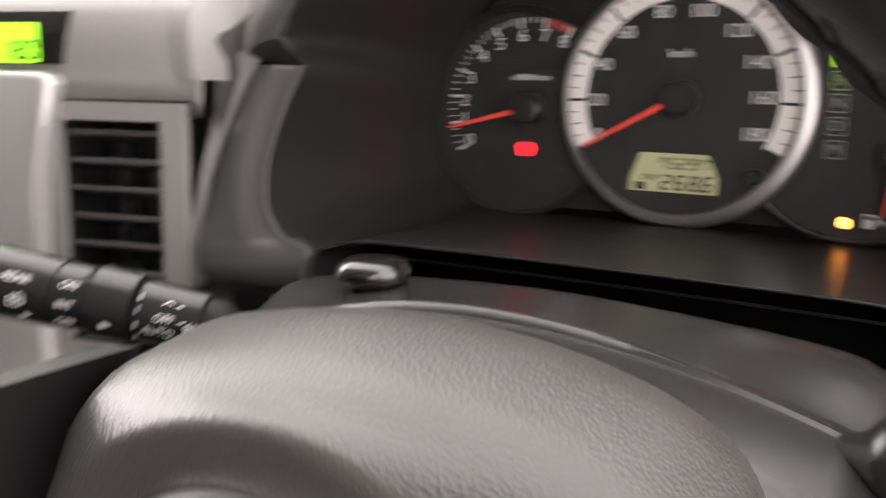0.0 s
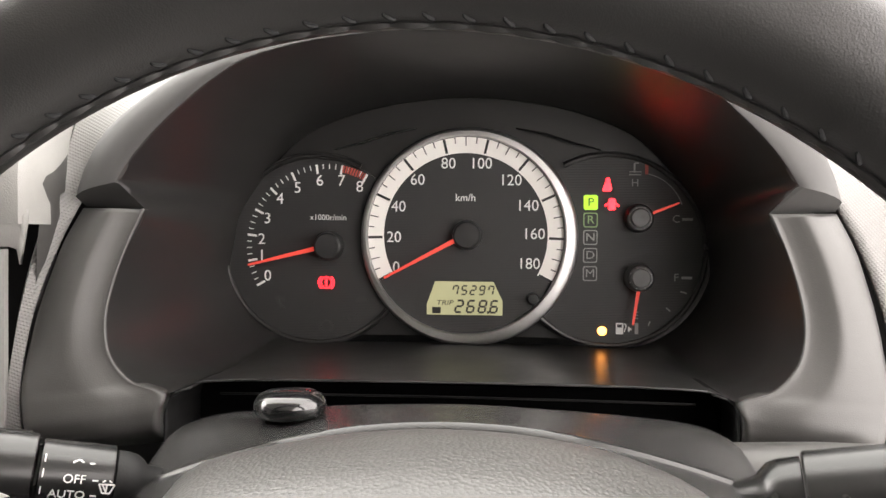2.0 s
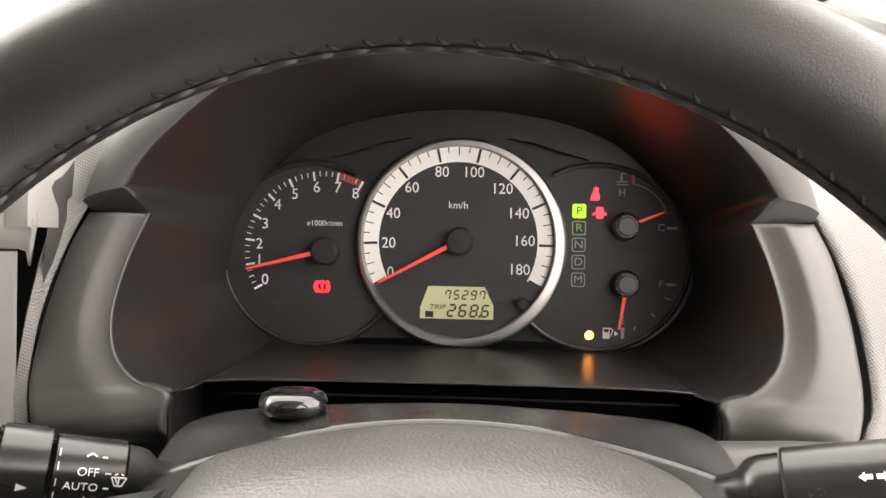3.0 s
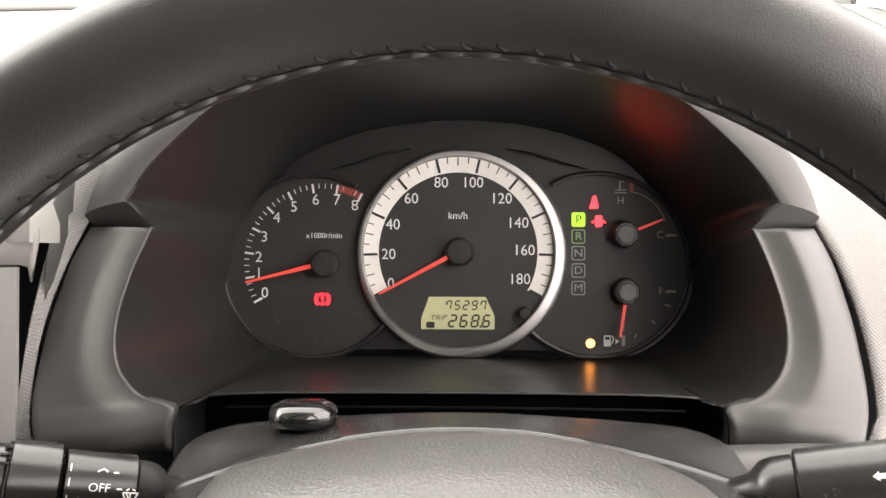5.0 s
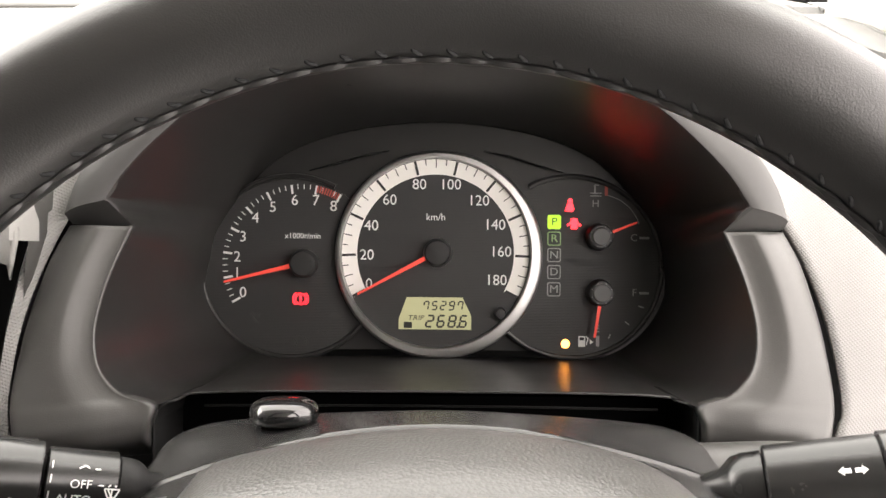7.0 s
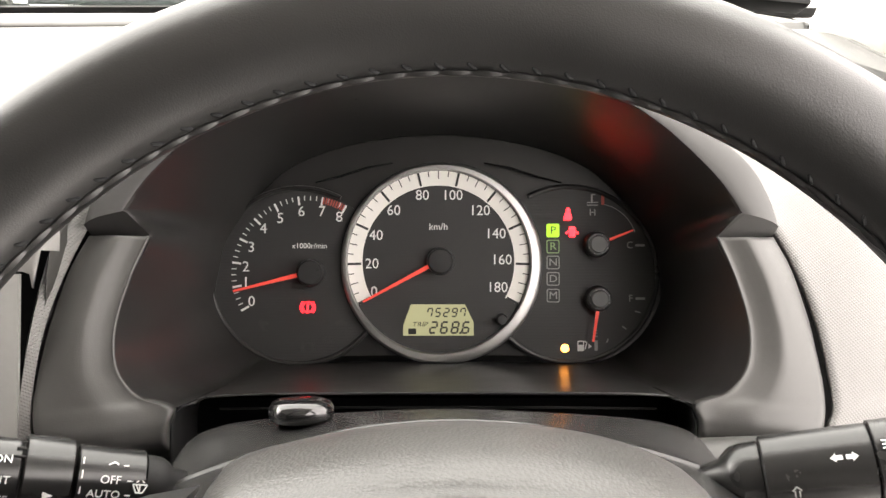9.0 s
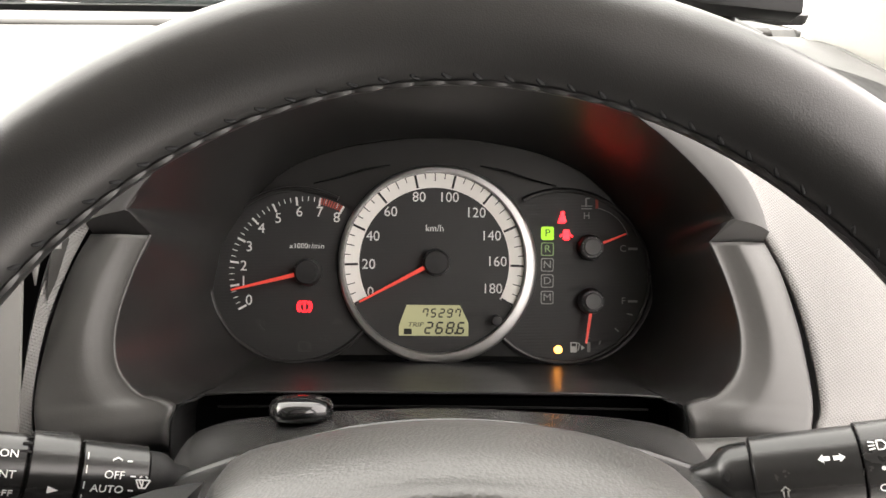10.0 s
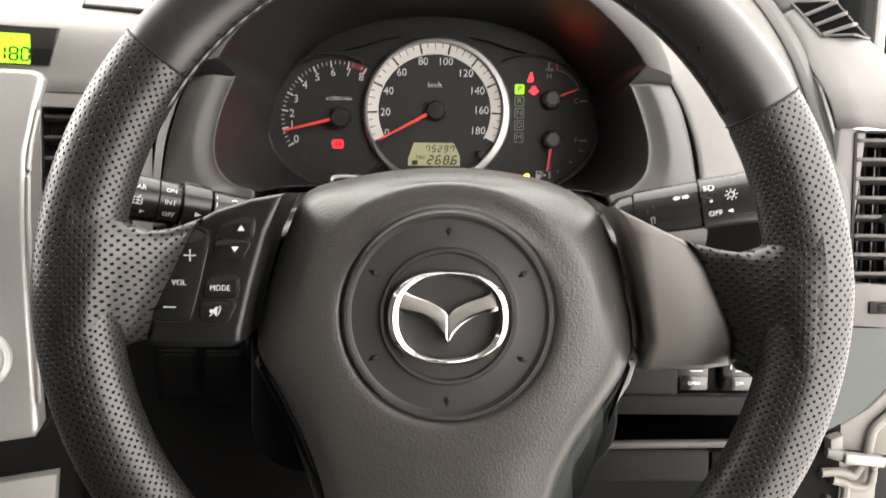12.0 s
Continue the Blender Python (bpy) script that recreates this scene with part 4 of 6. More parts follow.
# a raised ridge arches across the front of the cover, lower towards its ends
for ahead, blend, dz in ((0.027, 0.02, 0.0), (0.019, 0.33, 0.0), (0.011, 0.65, 0.0), (0.004, 0.94, 0.0), (0.0026, 0.98, 0.0004), (0.0012, 1.0, 0.0013), (0.0, 1.0, 0.0016), (-0.0014, 1.0, 0.0008), (-0.0024, 1.0, -0.0010), (-0.012, 1.0, -0.0018), (-0.030, 1.0, -0.0040), (-0.060, 1.0, -0.0120)):
    row = []
    for p in ps:
        crest = min(p.z + 0.0018, -0.0650 - 1.95 * p.x ** 2 + 0.030 * p.x)
        sharp = max(0.12, 1 - (p.x / 0.085) ** 2) if dz > 0 else 1.0
        row.append(Vector((p.x * (1 - 1.8 * max(0.0, -ahead)), -0.2118 + 0.75 * p.x ** 2 + ahead, p.z + (crest - p.z) * blend + dz * sharp)))
    rows.append(row)
part("upper_shell", loft(rows, False), "column", col, thick=0.003)
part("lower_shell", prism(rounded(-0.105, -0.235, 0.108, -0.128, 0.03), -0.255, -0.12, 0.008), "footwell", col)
kn = thing("lock_knob", "glossy black round knob on the column cover", "knob", (-0.057, -0.1816, -0.068))
part("knob_cap", tube([(-0.057, -0.1816, z) for z in (-0.0700, -0.0690, -0.0675, -0.0655, -0.0632, -0.0612, -0.0600, -0.0594, -0.0592)], [0.0096, 0.0120, 0.0134, 0.0139, 0.0135, 0.0121, 0.0097, 0.0060, 0.001], 48), "gloss", kn)
part("knob_base", tube([(-0.057, -0.1816, z) for z in (-0.0700, -0.0682)], [0.0096, 0.0094], 32), "black", kn)


# ---------- stalks ----------
def stalk_body(name, pts, material, parent, n=40, squash=1.0, label=""):
    return part(name, tube([p for p, r in pts], [r for p, r in pts], n, squash), material, parent, label)


def on_axis(a, b, f):
    return Vector(a).lerp(Vector(b), f)


WA, WB = (-0.098, -0.1985, -0.0910), (-0.197, -0.2475, -0.0725)
ws = thing("wiper_stalk", "black wiper control stalk with white markings", "stalk", WA)
# lengths along the stalk from its root
stalk_body("root", [((-0.080, -0.170, -0.102), 0.005), ((-0.090, -0.190, -0.095), 0.005), (on_axis(WA, WB, 0.075), 0.0055), (on_axis(WA, WB, 0.085), 0.0074), (on_axis(WA, WB, 0.105), 0.0090), (on_axis(WA, WB, 0.135), 0.0098), (on_axis(WA, WB, 0.165), 0.0100), (on_axis(WA, WB, 0.17), 0.0092)], "black", ws)
stalk_body("front_sleeve", [(on_axis(WA, WB, f), r) for f, r in ((0.170, 0.0107), (0.175, 0.0116), (0.385, 0.0122), (0.39, 0.0113))], "stalk", ws)
stalk_body("ring", [(on_axis(WA, WB, f), r) for f, r in ((0.400, 0.0123), (0.405, 0.0137), (0.545, 0.0141), (0.552, 0.0126))], "stalk", ws, label="ribbed turning ring")
for k in range(9):
    a = radians(40 + 14 * k)
    c0, c1 = on_axis(WA, WB, 0.425), on_axis(WA, WB, 0.53)
    off = Vector((0, -math.cos(a), math.sin(a))) * 0.0140
    part("ring_rib", tube([c0 + off, c1 + off], 0.0006, 6), "stalk", ws)
stalk_body("rear_sleeve", [(on_axis(WA, WB, f), r) for f, r in ((0.556, 0.0120), (0.562, 0.0126), (0.665, 0.0128), (0.668, 0.0124))], "stalk", ws)
stalk_body("tip", [(on_axis(WA, WB, f), r) for f, r in ((0.670, 0.0124), (0.674, 0.0131), (0.90, 0.0137), (0.97, 0.0131), (1.0, 0.0102))], "stalk", ws)


def mark_on(parent, a, b, f, z_off, r, bmf):
    """Print on a stalk's rounded front: f along it, z_off above its middle."""
    d = ((Vector(b) - Vector(a)) * (1 if b[0] > a[0] else -1)).normalized()
    out = Vector((0, -1, 0)) - d * d.dot(Vector((0, -1, 0)))
    out.normalize()
    up = d.cross(-out)
    t = math.asin(max(-0.95, min(0.95, z_off / r)))
    away, rise = out * math.cos(t) + up * math.sin(t), up * math.cos(t) - out * math.sin(t)
    turn = Matrix((d, -away, rise)).transposed().to_4x4()
    bmf.transform(Matrix.Translation(on_axis(a, b, f) + away * (r + 0.0003)) @ turn)
    return part("marking", bmf, "print", parent, shade=False)


def sign(*strokes):
    return merged(*[bar(*(v / 1000 for v in s[:4]), (s[4] if len(s) > 4 else 0.5) / 1000, 0, 0.0002) for s in strokes])


def word(body, cap):
    return letters(body, 0, 0, cap, 0, 0.0002)


mark_on(ws, WA, WB, 0.265, 0.0078, 0.0120, sign((-3.5, 0, -1.5, 1.2), (-1.5, 1.2, 0, 0.2), (1.8, 0, 3.6, 0)))
mark_on(ws, WA, WB, 0.285, 0.0030, 0.0120, word("OFF", 0.0029))
mark_on(ws, WA, WB, 0.225, 0.0030, 0.0120, sign((-1, 0, 1, 0)))
mark_on(ws, WA, WB, 0.300, -0.0022, 0.0120, word("AUTO", 0.0029))
mark_on(ws, WA, WB, 0.225, -0.0022, 0.0120, sign((-1, 0, 1, 0)))
mark_on(ws, WA, WB, 0.270, -0.0070, 0.0120, sign((-1.5, -1, -1.5, 1), (0.5, 0, 2.5, 0)))
mark_on(ws, WA, WB, 0.190, 0.0008, 0.0119, sign((-2.6, 1.2, 2.6, 1.2), (-2.6, 1.2, -1.2, -1.8), (2.6, 1.2, 1.2, -1.8), (-1.2, -1.8, 1.2, -1.8), (0, 1.2, 0, -1.5), (-1.4, 1, 0, -1.5), (1.5, 2.0, 0.6, 2.6), (-1.5, 2.0, -0.6, 2.6)))
for z in (0.0086, 0.0045, -0.001, -0.006):
    mark_on(ws, WA, WB, 0.375, z, 0.0121, sign((0, -1.4, 0, 1.4, 0.4)))
ar = prism([(-0.0016, -0.0014), (0.0020, 0.0), (-0.0016, 0.0014)], -0.0002, 0)
mark_on(ws, WA, WB, 0.47, -0.0030, 0.0141, ar)
for body, z in (("ON", 0.0078), ("INT", 0.0012), ("OFF", -0.0058)):
    mark_on(ws, WA, WB, 0.613, z, 0.0127, word(body, 0.0028))
mark_on(ws, WA, WB, 0.785, 0.0072, 0.0133, word("REAR", 0.0030))
mark_on(ws, WA, WB, 0.775, -0.0002, 0.0133, sign((-2.4, 1.6, 2.4, 1.6), (-2.4, 1.6, -2.4, -2), (2.4, 1.6, 2.4, -2), (-2.4, -2, 2.4, -2), (-2.4, 0, 2.4, 0), (0, 1.6, 1.4, 3), (0, 1.6, 0, -2)))
mark_on(ws, WA, WB, 0.745, -0.0062, 0.0133, prism([(-0.0013, -0.0012), (0.0016, 0.0), (-0.0013, 0.0012)], -0.0002, 0))

LA, LB = (0.108, -0.2095, -0.0858), (0.206, -0.2385, -0.0690)
ls = thing("light_stalk", "black headlamp and indicator stalk with white markings", "stalk", LA)
stalk_body("root", [((0.090, -0.180, -0.100), 0.006), ((0.102, -0.203, -0.090), 0.006), (on_axis(LA, LB, 0.025), 0.0066), (on_axis(LA, LB, 0.035), 0.0088), (on_axis(LA, LB, 0.055), 0.0106), (on_axis(LA, LB, 0.09), 0.0116), (on_axis(LA, LB, 0.155), 0.0120), (on_axis(LA, LB, 0.158), 0.0108)], "stalk", ls)
stalk_body("sleeve", [(on_axis(LA, LB, f), r) for f, r in ((0.160, 0.0128), (0.168, 0.0136), (0.40, 0.0142), (0.525, 0.0144), (0.529, 0.0139))], "stalk", ls)
stalk_body("turning_end", [(on_axis(LA, LB, f), r) for f, r in ((0.531, 0.0139), (0.538, 0.0152), (0.80, 0.0157), (0.93, 0.0154), (0.985, 0.0132), (1.0, 0.0099))], "stalk", ls)
part("finger_flat", tube([on_axis(LA, LB, 0.77) + Vector((0, -0.0100, 0.001)), on_axis(LA, LB, 0.83) + Vector((0, -0.0128, 0.001)), on_axis(LA, LB, 1.0) + Vector((0, -0.0105, 0.001))], [0.004, 0.0062, 0.005], 16), "cheek", ls, "grey finger rest")
mark_on(ls, LA, LB, 0.43, 0.0062, 0.0142, merged(prism([(-0.0048, 0), (-0.0028, 0.0016), (-0.0028, 0.0008), (-0.0006, 0.0008), (-0.0006, -0.0008), (-0.0028, -0.0008), (-0.0028, -0.0016)], -0.0002, 0), prism([(0.0048, 0), (0.0028, 0.0016), (0.0028, 0.0008), (0.0006, 0.0008), (0.0006, -0.0008), (0.0028, -0.0008), (0.0028, -0.0016)], -0.0002, 0)))
mark_on(ls, LA, LB, 0.585, 0.0090, 0.0153, sign((0, 2, 2, 2), (0, -1.4, 2, -1.4), (2, 2, 3.2, 0.3), (2, -1.4, 3.2, 0.3), (0, 2, 0, -1.4), (-3, 1.8, -0.8, 1.4), (-3, 0.3, -0.8, 0.3), (-3, -1.2, -0.8, -0.8)))
mark_on(ls, LA, LB, 0.590, 0.0018, 0.0153, disc_bm(0, 0, 0.0008, 0, 12))
mark_on(ls, LA, LB, 0.700, 0.0040, 0.0156, merged(arc_band(0, 0, 0.0014, 0.0019, 0, 360, 0, 0.0002, 24), sign(*[(2.5 * math.cos(k * 0.785), 2.5 * math.sin(k * 0.785), 3.6 * math.cos(k * 0.785), 3.6 * math.sin(k * 0.785)) for k in range(8)])))
mark_on(ls, LA, LB, 0.605, -0.0055, 0.0153, word("OFF", 0.0031))
mark_on(ls, LA, LB, 0.685, -0.0050, 0.0156, prism([(0.0015, -0.0012), (-0.0016, 0.0), (0.0015, 0.0012)], -0.0002, 0))
f_ = mark_on(ls, LA, LB, 0.26, -0.0040, 0.0139, sign((-1.6, 0, 0, 1.8), (0, 1.8, 1.6, 0), (-0.8, 0, -0.8, -2.6), (0.8, 0, 0.8, -2.6)))
f_.data.materials[0] = M["dimprint"]
solid("stalk_boss", tube([(0.085, -0.150, -0.098), (0.15, -0.150, -0.096), (0.185, -0.15, -0.095)], [0.014, 0.0145, 0.013], 24), "cheek", "dark grey plastic boss behind the stalk", "dash trim")

# ---------- steering wheel ----------
WC = Vector((0.0050, -0.335, -0.1195))
wheel = thing("steering_wheel", "black leather three-spoke steering wheel with perforated grips and chrome emblem", "steering wheel", WC)
RR = 0.1755


def rim_size(a):
    side = math.cos(radians(a)) ** 2
    return RR + 0.0002 - 0.0020 * side, 0.0157 + 0.0043 * side


def rim_point(a, t, grow=0.0):
    """A point of the rim's skin: a round the wheel, t round the section (90 faces the driver, 180 the hub), in degrees."""
    mid, r = rim_size(a)
    rr = mid + (r + grow) * math.cos(radians(t))
    up = rr * math.sin(radians(a))
    deep = (0.5 * r + 0.0055 + 0.0020 * math.cos(radians(a)) ** 2 + grow) * math.sin(radians(t))
    lift = max(0.0, up)
    return Vector((WC.x + rr * math.cos(radians(a)), WC.y - deep + 0.085 * lift, WC.z + up + 0.022 * lift))


def rim_ring(a, n=28):
    """One cross-section of the rim at the angle a (degrees)."""
    return [rim_point(a, 360 * k / n) for k in range(n)]


def rim_part(name, a0, a1, material, label, step=2.0, ends=True):
    n = max(2, int(abs(a1 - a0) / step))
    angles = [a0 + (a1 - a0) * i / n for i in range(n + 1)]
    rings_ = [rim_ring(a) for a in angles]
    if ends:
        for i in (0, -1):
            c = sum(rings_[i], Vector()) / len(rings_[i])
            rings_[i] = [c + (p - c) * 0.965 for p in rings_[i]]
    bm = loft(rings_, True, True)
    uvl = bm.loops.layers.uv.new("UVMap")
    k = len(rings_[0])
    bm.verts.index_update()
    for f in bm.faces:
        cols = [l.vert.index % k for l in f.loops]
        wrap = max(cols) - min(cols) > k / 2
        for l in f.loops:
            i, j = divmod(l.vert.index, k)
            jj = k if (wrap and j == 0) else j
            l[uvl].uv = (radians(abs(a1 - a0)) * RR * i / n, jj / k * 0.112)
    return part(name, bm, material, wheel, label)


rim_part("rim_top", 141.5, 30.3, "leather", "smooth black leather")
rim_part("rim_grip", 141.8, 236, "perf", "perforated black leather", 1.5)
rim_part("rim_grip", 30.0, -56, "perf", "perforated black leather", 1.5)
rim_part("rim_bottom", 236.3, 303.7, "leather", "smooth black leather")
# stitches along the inner side of the upper rim, and the puckered seam behind them
for i in range(40):
    a = 147 - i * 114 / 39
    part("stitch", tube([rim_point(a + da, t, g) for t, da, g in ((152.5, 0.50, -0.0006), (155, 0.32, 0.0000), (158, 0.02, 0.0002), (161, -0.28, 0.0000), (163.5, -0.48, -0.0006))], [0.0003, 0.00055, 0.00065, 0.00055, 0.0003], 8), "thread", wheel)
part("seam", tube([rim_point(147.5 - k * 115 / 480, 168, 0.0002) for k in range(481)], [0.0007 + 0.0006 * abs(math.sin(math.pi * k * 39 / 480)) for k in range(481)], 6), "leather", wheel)
for s in (0, 1):
    part("grip_seam", tube([rim_point((141.65, 30.15)[s], 360 * k / 40, -0.0001) for k in range(41)], 0.0005, 6), "black", wheel)


# leather webs where the side spokes meet the rim
def along(points, v):
    """x at the height v on a line of (x, z), z falling."""
    for (x0, z0), (x1, z1) in zip(points, points[1:]):
        if v >= z1:
            return x0 + (x1 - x0) * min(1.0, max(0.0, (z0 - v) / (z0 - z1)))
    return points[-1][0]


WEB = {-1: ([(-0.1130, -0.0840), (-0.1220, -0.0971), (-0.1302, -0.1124), (-0.1372, -0.1306), (-0.1425, -0.1480), (-0.1440, -0.1600)],
            ((0.0, -0.0560, -0.2050), (0.12, -0.0680, -0.1860), (0.26, -0.0800, -0.1680), (0.42, -0.0890, -0.1570), (0.60, -0.0925, -0.1500), (0.80, -0.0915, -0.1475), (1.0, -0.0860, -0.1470))),
       1: ([(0.1235, -0.0930), (0.1367, -0.1067), (0.1449, -0.1263), (0.1505, -0.1432), (0.1540, -0.1600), (0.1560, -0.1750)],
           ((0.0, -0.0600, -0.2150), (0.12, -0.0740, -0.1980), (0.26, -0.0880, -0.1840), (0.42, -0.0965, -0.1740), (0.60, -0.1000, -0.1660), (0.80, -0.0985, -0.1610), (1.0, -0.0950, -0.1600)))}
for s, (border, spans) in WEB.items():
    rows = []
    for u, z1, z0 in spans:
        ring_ = []
        v_ = max(0.0, (u - 0.30) / 0.70)
        y0, y1 = -0.3523 + 0.0260 * (v_ * v_ * (3 - 2 * v_)), -0.3260 + 0.030 * u
        for k in range(48):
            t = 2 * math.pi * k / 48
            c, d = math.cos(t), math.sin(t)
            zz = (z0 + z1) / 2 + (z1 - z0) / 2 * math.copysign(abs(c) ** 0.72, c)
            xr = WC.x + s * (math.sqrt(max(1e-6, (RR + 0.001) ** 2 - (zz - WC.z) ** 2)) - 0.002)
            ring_.append(Vector((xr + (along(border, zz) - xr) * u, (y0 + y1) / 2 - (y1 - y0) / 2 * math.copysign(abs(d) ** (1.25 - 0.65 * min(1.0, u / 0.5)), d), zz)))
        rows.append(ring_)
    bm = loft(rows, True, True)
    uvl = bm.loops.layers.uv.new("UVMap")
    for f in bm.faces:
        for l in f.loops:
            l[uvl].uv = (l.vert.co.x, l.vert.co.z)
    part("rim_web", bm, "perf", wheel, "perforated black leather", angle=70)

# airbag cover: a domed shield
EX, EZ = 0.0070, -0.1335
SH = [(-0.071, -0.0720), (-0.045, -0.0635), (-0.018, -0.0590), (0.008, -0.0575), (0.036, -0.0592), (0.064, -0.065), (0.086, -0.0760), (0.0955, -0.093), (0.1015, -0.118), (0.1065, -0.145), (0.104, -0.163), (0.092, -0.184), (0.077, -0.208), (0.066, -0.235), (0.060, -0.280), (0.045, -0.330), (0.010, -0.345), (-0.030, -0.330), (-0.052, -0.280), (-0.058, -0.235), (-0.067, -0.208), (-0.079, -0.182), (-0.092, -0.160), (-0.0935, -0.145), (-0.087, -0.118), (-0.080, -0.093)]
shp = [(p.x, p.y) for p in smooth([(x, z, 0) for x, z in SH], 110, True)]
rows = []
for ks, kt, ys, yt in ((0.99, 0.985, -0.244, -0.242), (1.0, 1.0, -0.254, -0.249), (1.0, 0.997, -0.270, -0.257), (1.0, 0.98, -0.2790, -0.268), (0.985, 0.962, -0.2915, -0.279), (0.945, 0.945, -0.3020, -0.2865), (0.885, 0.915, -0.3088, -0.2940), (0.825, 0.890, -0.3128, -0.2990)):
    row = []
    for x, z in shp:
        u = min(1.0, max(0.0, (z - EZ + 0.01) / 0.075)) ** 2
        k = ks + (kt - ks) * u
        row.append(Vector((EX + (x - EX) * k, ys + (yt - ys) * u, EZ - 0.010 + (z - EZ + 0.010) * k)))
    rows.append(row)
# round bowl in the middle of the cover
for r, y, rise in ((0.0760, -0.3146, 0.0069), (0.0725, -0.3156, 0.0052), (0.0690, -0.3163, 0.0053), (0.0640, -0.3170, 0.0064), (0.0590, -0.3174, 0.0064), (0.0555, -0.3174, 0.0040), (0.0542, -0.3166, 0.0020), (0.0530, -0.3150, 0.0003)):
    row = []
    for x, z in shp:
        a = math.atan2(z - EZ, x - EX)
        up = max(0.0, math.sin(a))
        r_ = r - (r - 0.0530) * 0.40 * up * up
        row.append(Vector((EX + r_ * math.cos(a), y + rise * up * up, EZ + r_ * math.sin(a))))
    rows.append(row)
bag = part("airbag_cover", loft(rows, True, False), "airbag", wheel, "grained black airbag cover", angle=60)
part("centre_disc", turned(EX, EZ, [(0.0535, -0.3140), (0.0528, -0.3172), (0.0515, -0.3190), (0.0500, -0.3190), (0.0488, -0.3168), (0.0480, -0.3162), (0.0370, -0.3166), (0.0345, -0.3170), (0.0335, -0.3190), (0.0320, -0.3190), (0.0312, -0.3172), (0.0, -0.3172)], 128), "disc", bag)
for a in (90, 30, -30, -90, -150, 150):
    x, z = polar(EX, EZ, 0.0425, a)
    x0, z0 = polar(EX, EZ, 0.0392, a)
    x1, z1 = polar(EX, EZ, 0.0458, a)
    part("disc_notch", tube([(x0, -0.3158, z0), (x, -0.3166, z), (x1, -0.3158, z1)], [0.0003, 0.0014, 0.0003], 10), "black", bag)


# plain chrome oval with a chevron
def oval(rx, rz, y, n=72, p=2.35):
    out = []
    for i in range(n):
        t = 2 * math.pi * i / n
        c, d = math.cos(t), math.sin(t)
        out.append(Vector((EX + rx * math.copysign(abs(c) ** (2 / p), c), y, EZ + rz * math.copysign(abs(d) ** (2 / p), d))))
    return out


emblem = part("emblem", loft([oval(a, b, y) for a, b, y in ((0.0302, 0.0238, -0.3160), (0.0302, 0.0238, -0.3200), (0.0294, 0.0232, -0.3220), (0.0270, 0.0220, -0.3234), (0.0246, 0.0208, -0.3222), (0.0238, 0.0202, -0.3200), (0.0236, 0.0200, -0.3165))]), "chrome", bag, "chrome oval emblem")
for s in (-1, 1):
    wing = [(EX + s * a, EZ + b) for a, b in ((0.0, -0.0125), (0.0, 0.0012), (0.0030, 0.0046), (0.0094, 0.0080), (0.0172, 0.0106), (0.0245, 0.0140), (0.0262, 0.0040), (0.0190, 0.0022), (0.0133, 0.0006), (0.0070, -0.0030), (0.0028, -0.0075))]
    wing_bm = prism(wing, -0.3222, -0.3165, 0.0012)
    for v in wing_bm.verts:
        if v.co.y < -0.319:
            v.co.y += 0.32 * (v.co.z - EZ - 0.004)
    part("emblem_chevron", wing_bm, "chrome", emblem)

# side spokes
ls_pts = [(-0.1215, -0.0965), (-0.1145, -0.0860), (-0.108, -0.0825), (-0.090, -0.0765), (-0.074, -0.0735), (-0.0825, -0.093), (-0.0895, -0.118), (-0.0950, -0.142), (-0.0955, -0.1475), (-0.100, -0.1500), (-0.122, -0.1505), (-0.1405, -0.1495), (-0.1425, -0.146), (-0.1375, -0.130), (-0.1305, -0.112)]
part("left_spoke", prism(ls_pts, -0.3175, -0.272, 0.0035, 3), "panel_black", wheel, "black switch panel")
RS = [(0.0895, -0.0785), (0.1080, -0.0875), (0.1238, -0.0945), (0.1367, -0.1078), (0.1449, -0.1273), (0.1500, -0.1442), (0.1535, -0.1600), (0.138, -0.1630), (0.112, -0.1635), (0.1085, -0.160), (0.1095, -0.145), (0.1045, -0.118), (0.0985, -0.093)]
rs_bm = prism(RS, -0.3180, -0.272, 0.004, 3)
for v in rs_bm.verts:
    if v.co.y < -0.300 and v.co.z < -0.1475:
        v.co.y += 1.1 * (-0.1475 - v.co.z)
part("right_spoke", rs_bm, "spoke", wheel, "satin grey spoke trim")
part("lower_spoke", prism([(0.1040, -0.148), (0.1075, -0.158), (0.1035, -0.171), (0.0810, -0.208), (0.069, -0.240), (0.063, -0.290), (0.052, -0.290), (0.056, -0.235), (0.074, -0.195)], -0.300, -0.262, 0.006, 3), "spoke_edge", wheel, "lower spoke edge with a grey-green reflection painted in")
part("lower_spoke", prism([(-0.092, -0.158), (-0.0945, -0.163), (-0.075, -0.200), (-0.063, -0.235), (-0.058, -0.290), (-0.045, -0.290), (-0.052, -0.235), (-0.075, -0.180)], -0.292, -0.262, 0.004, 3), "panel_black", wheel)
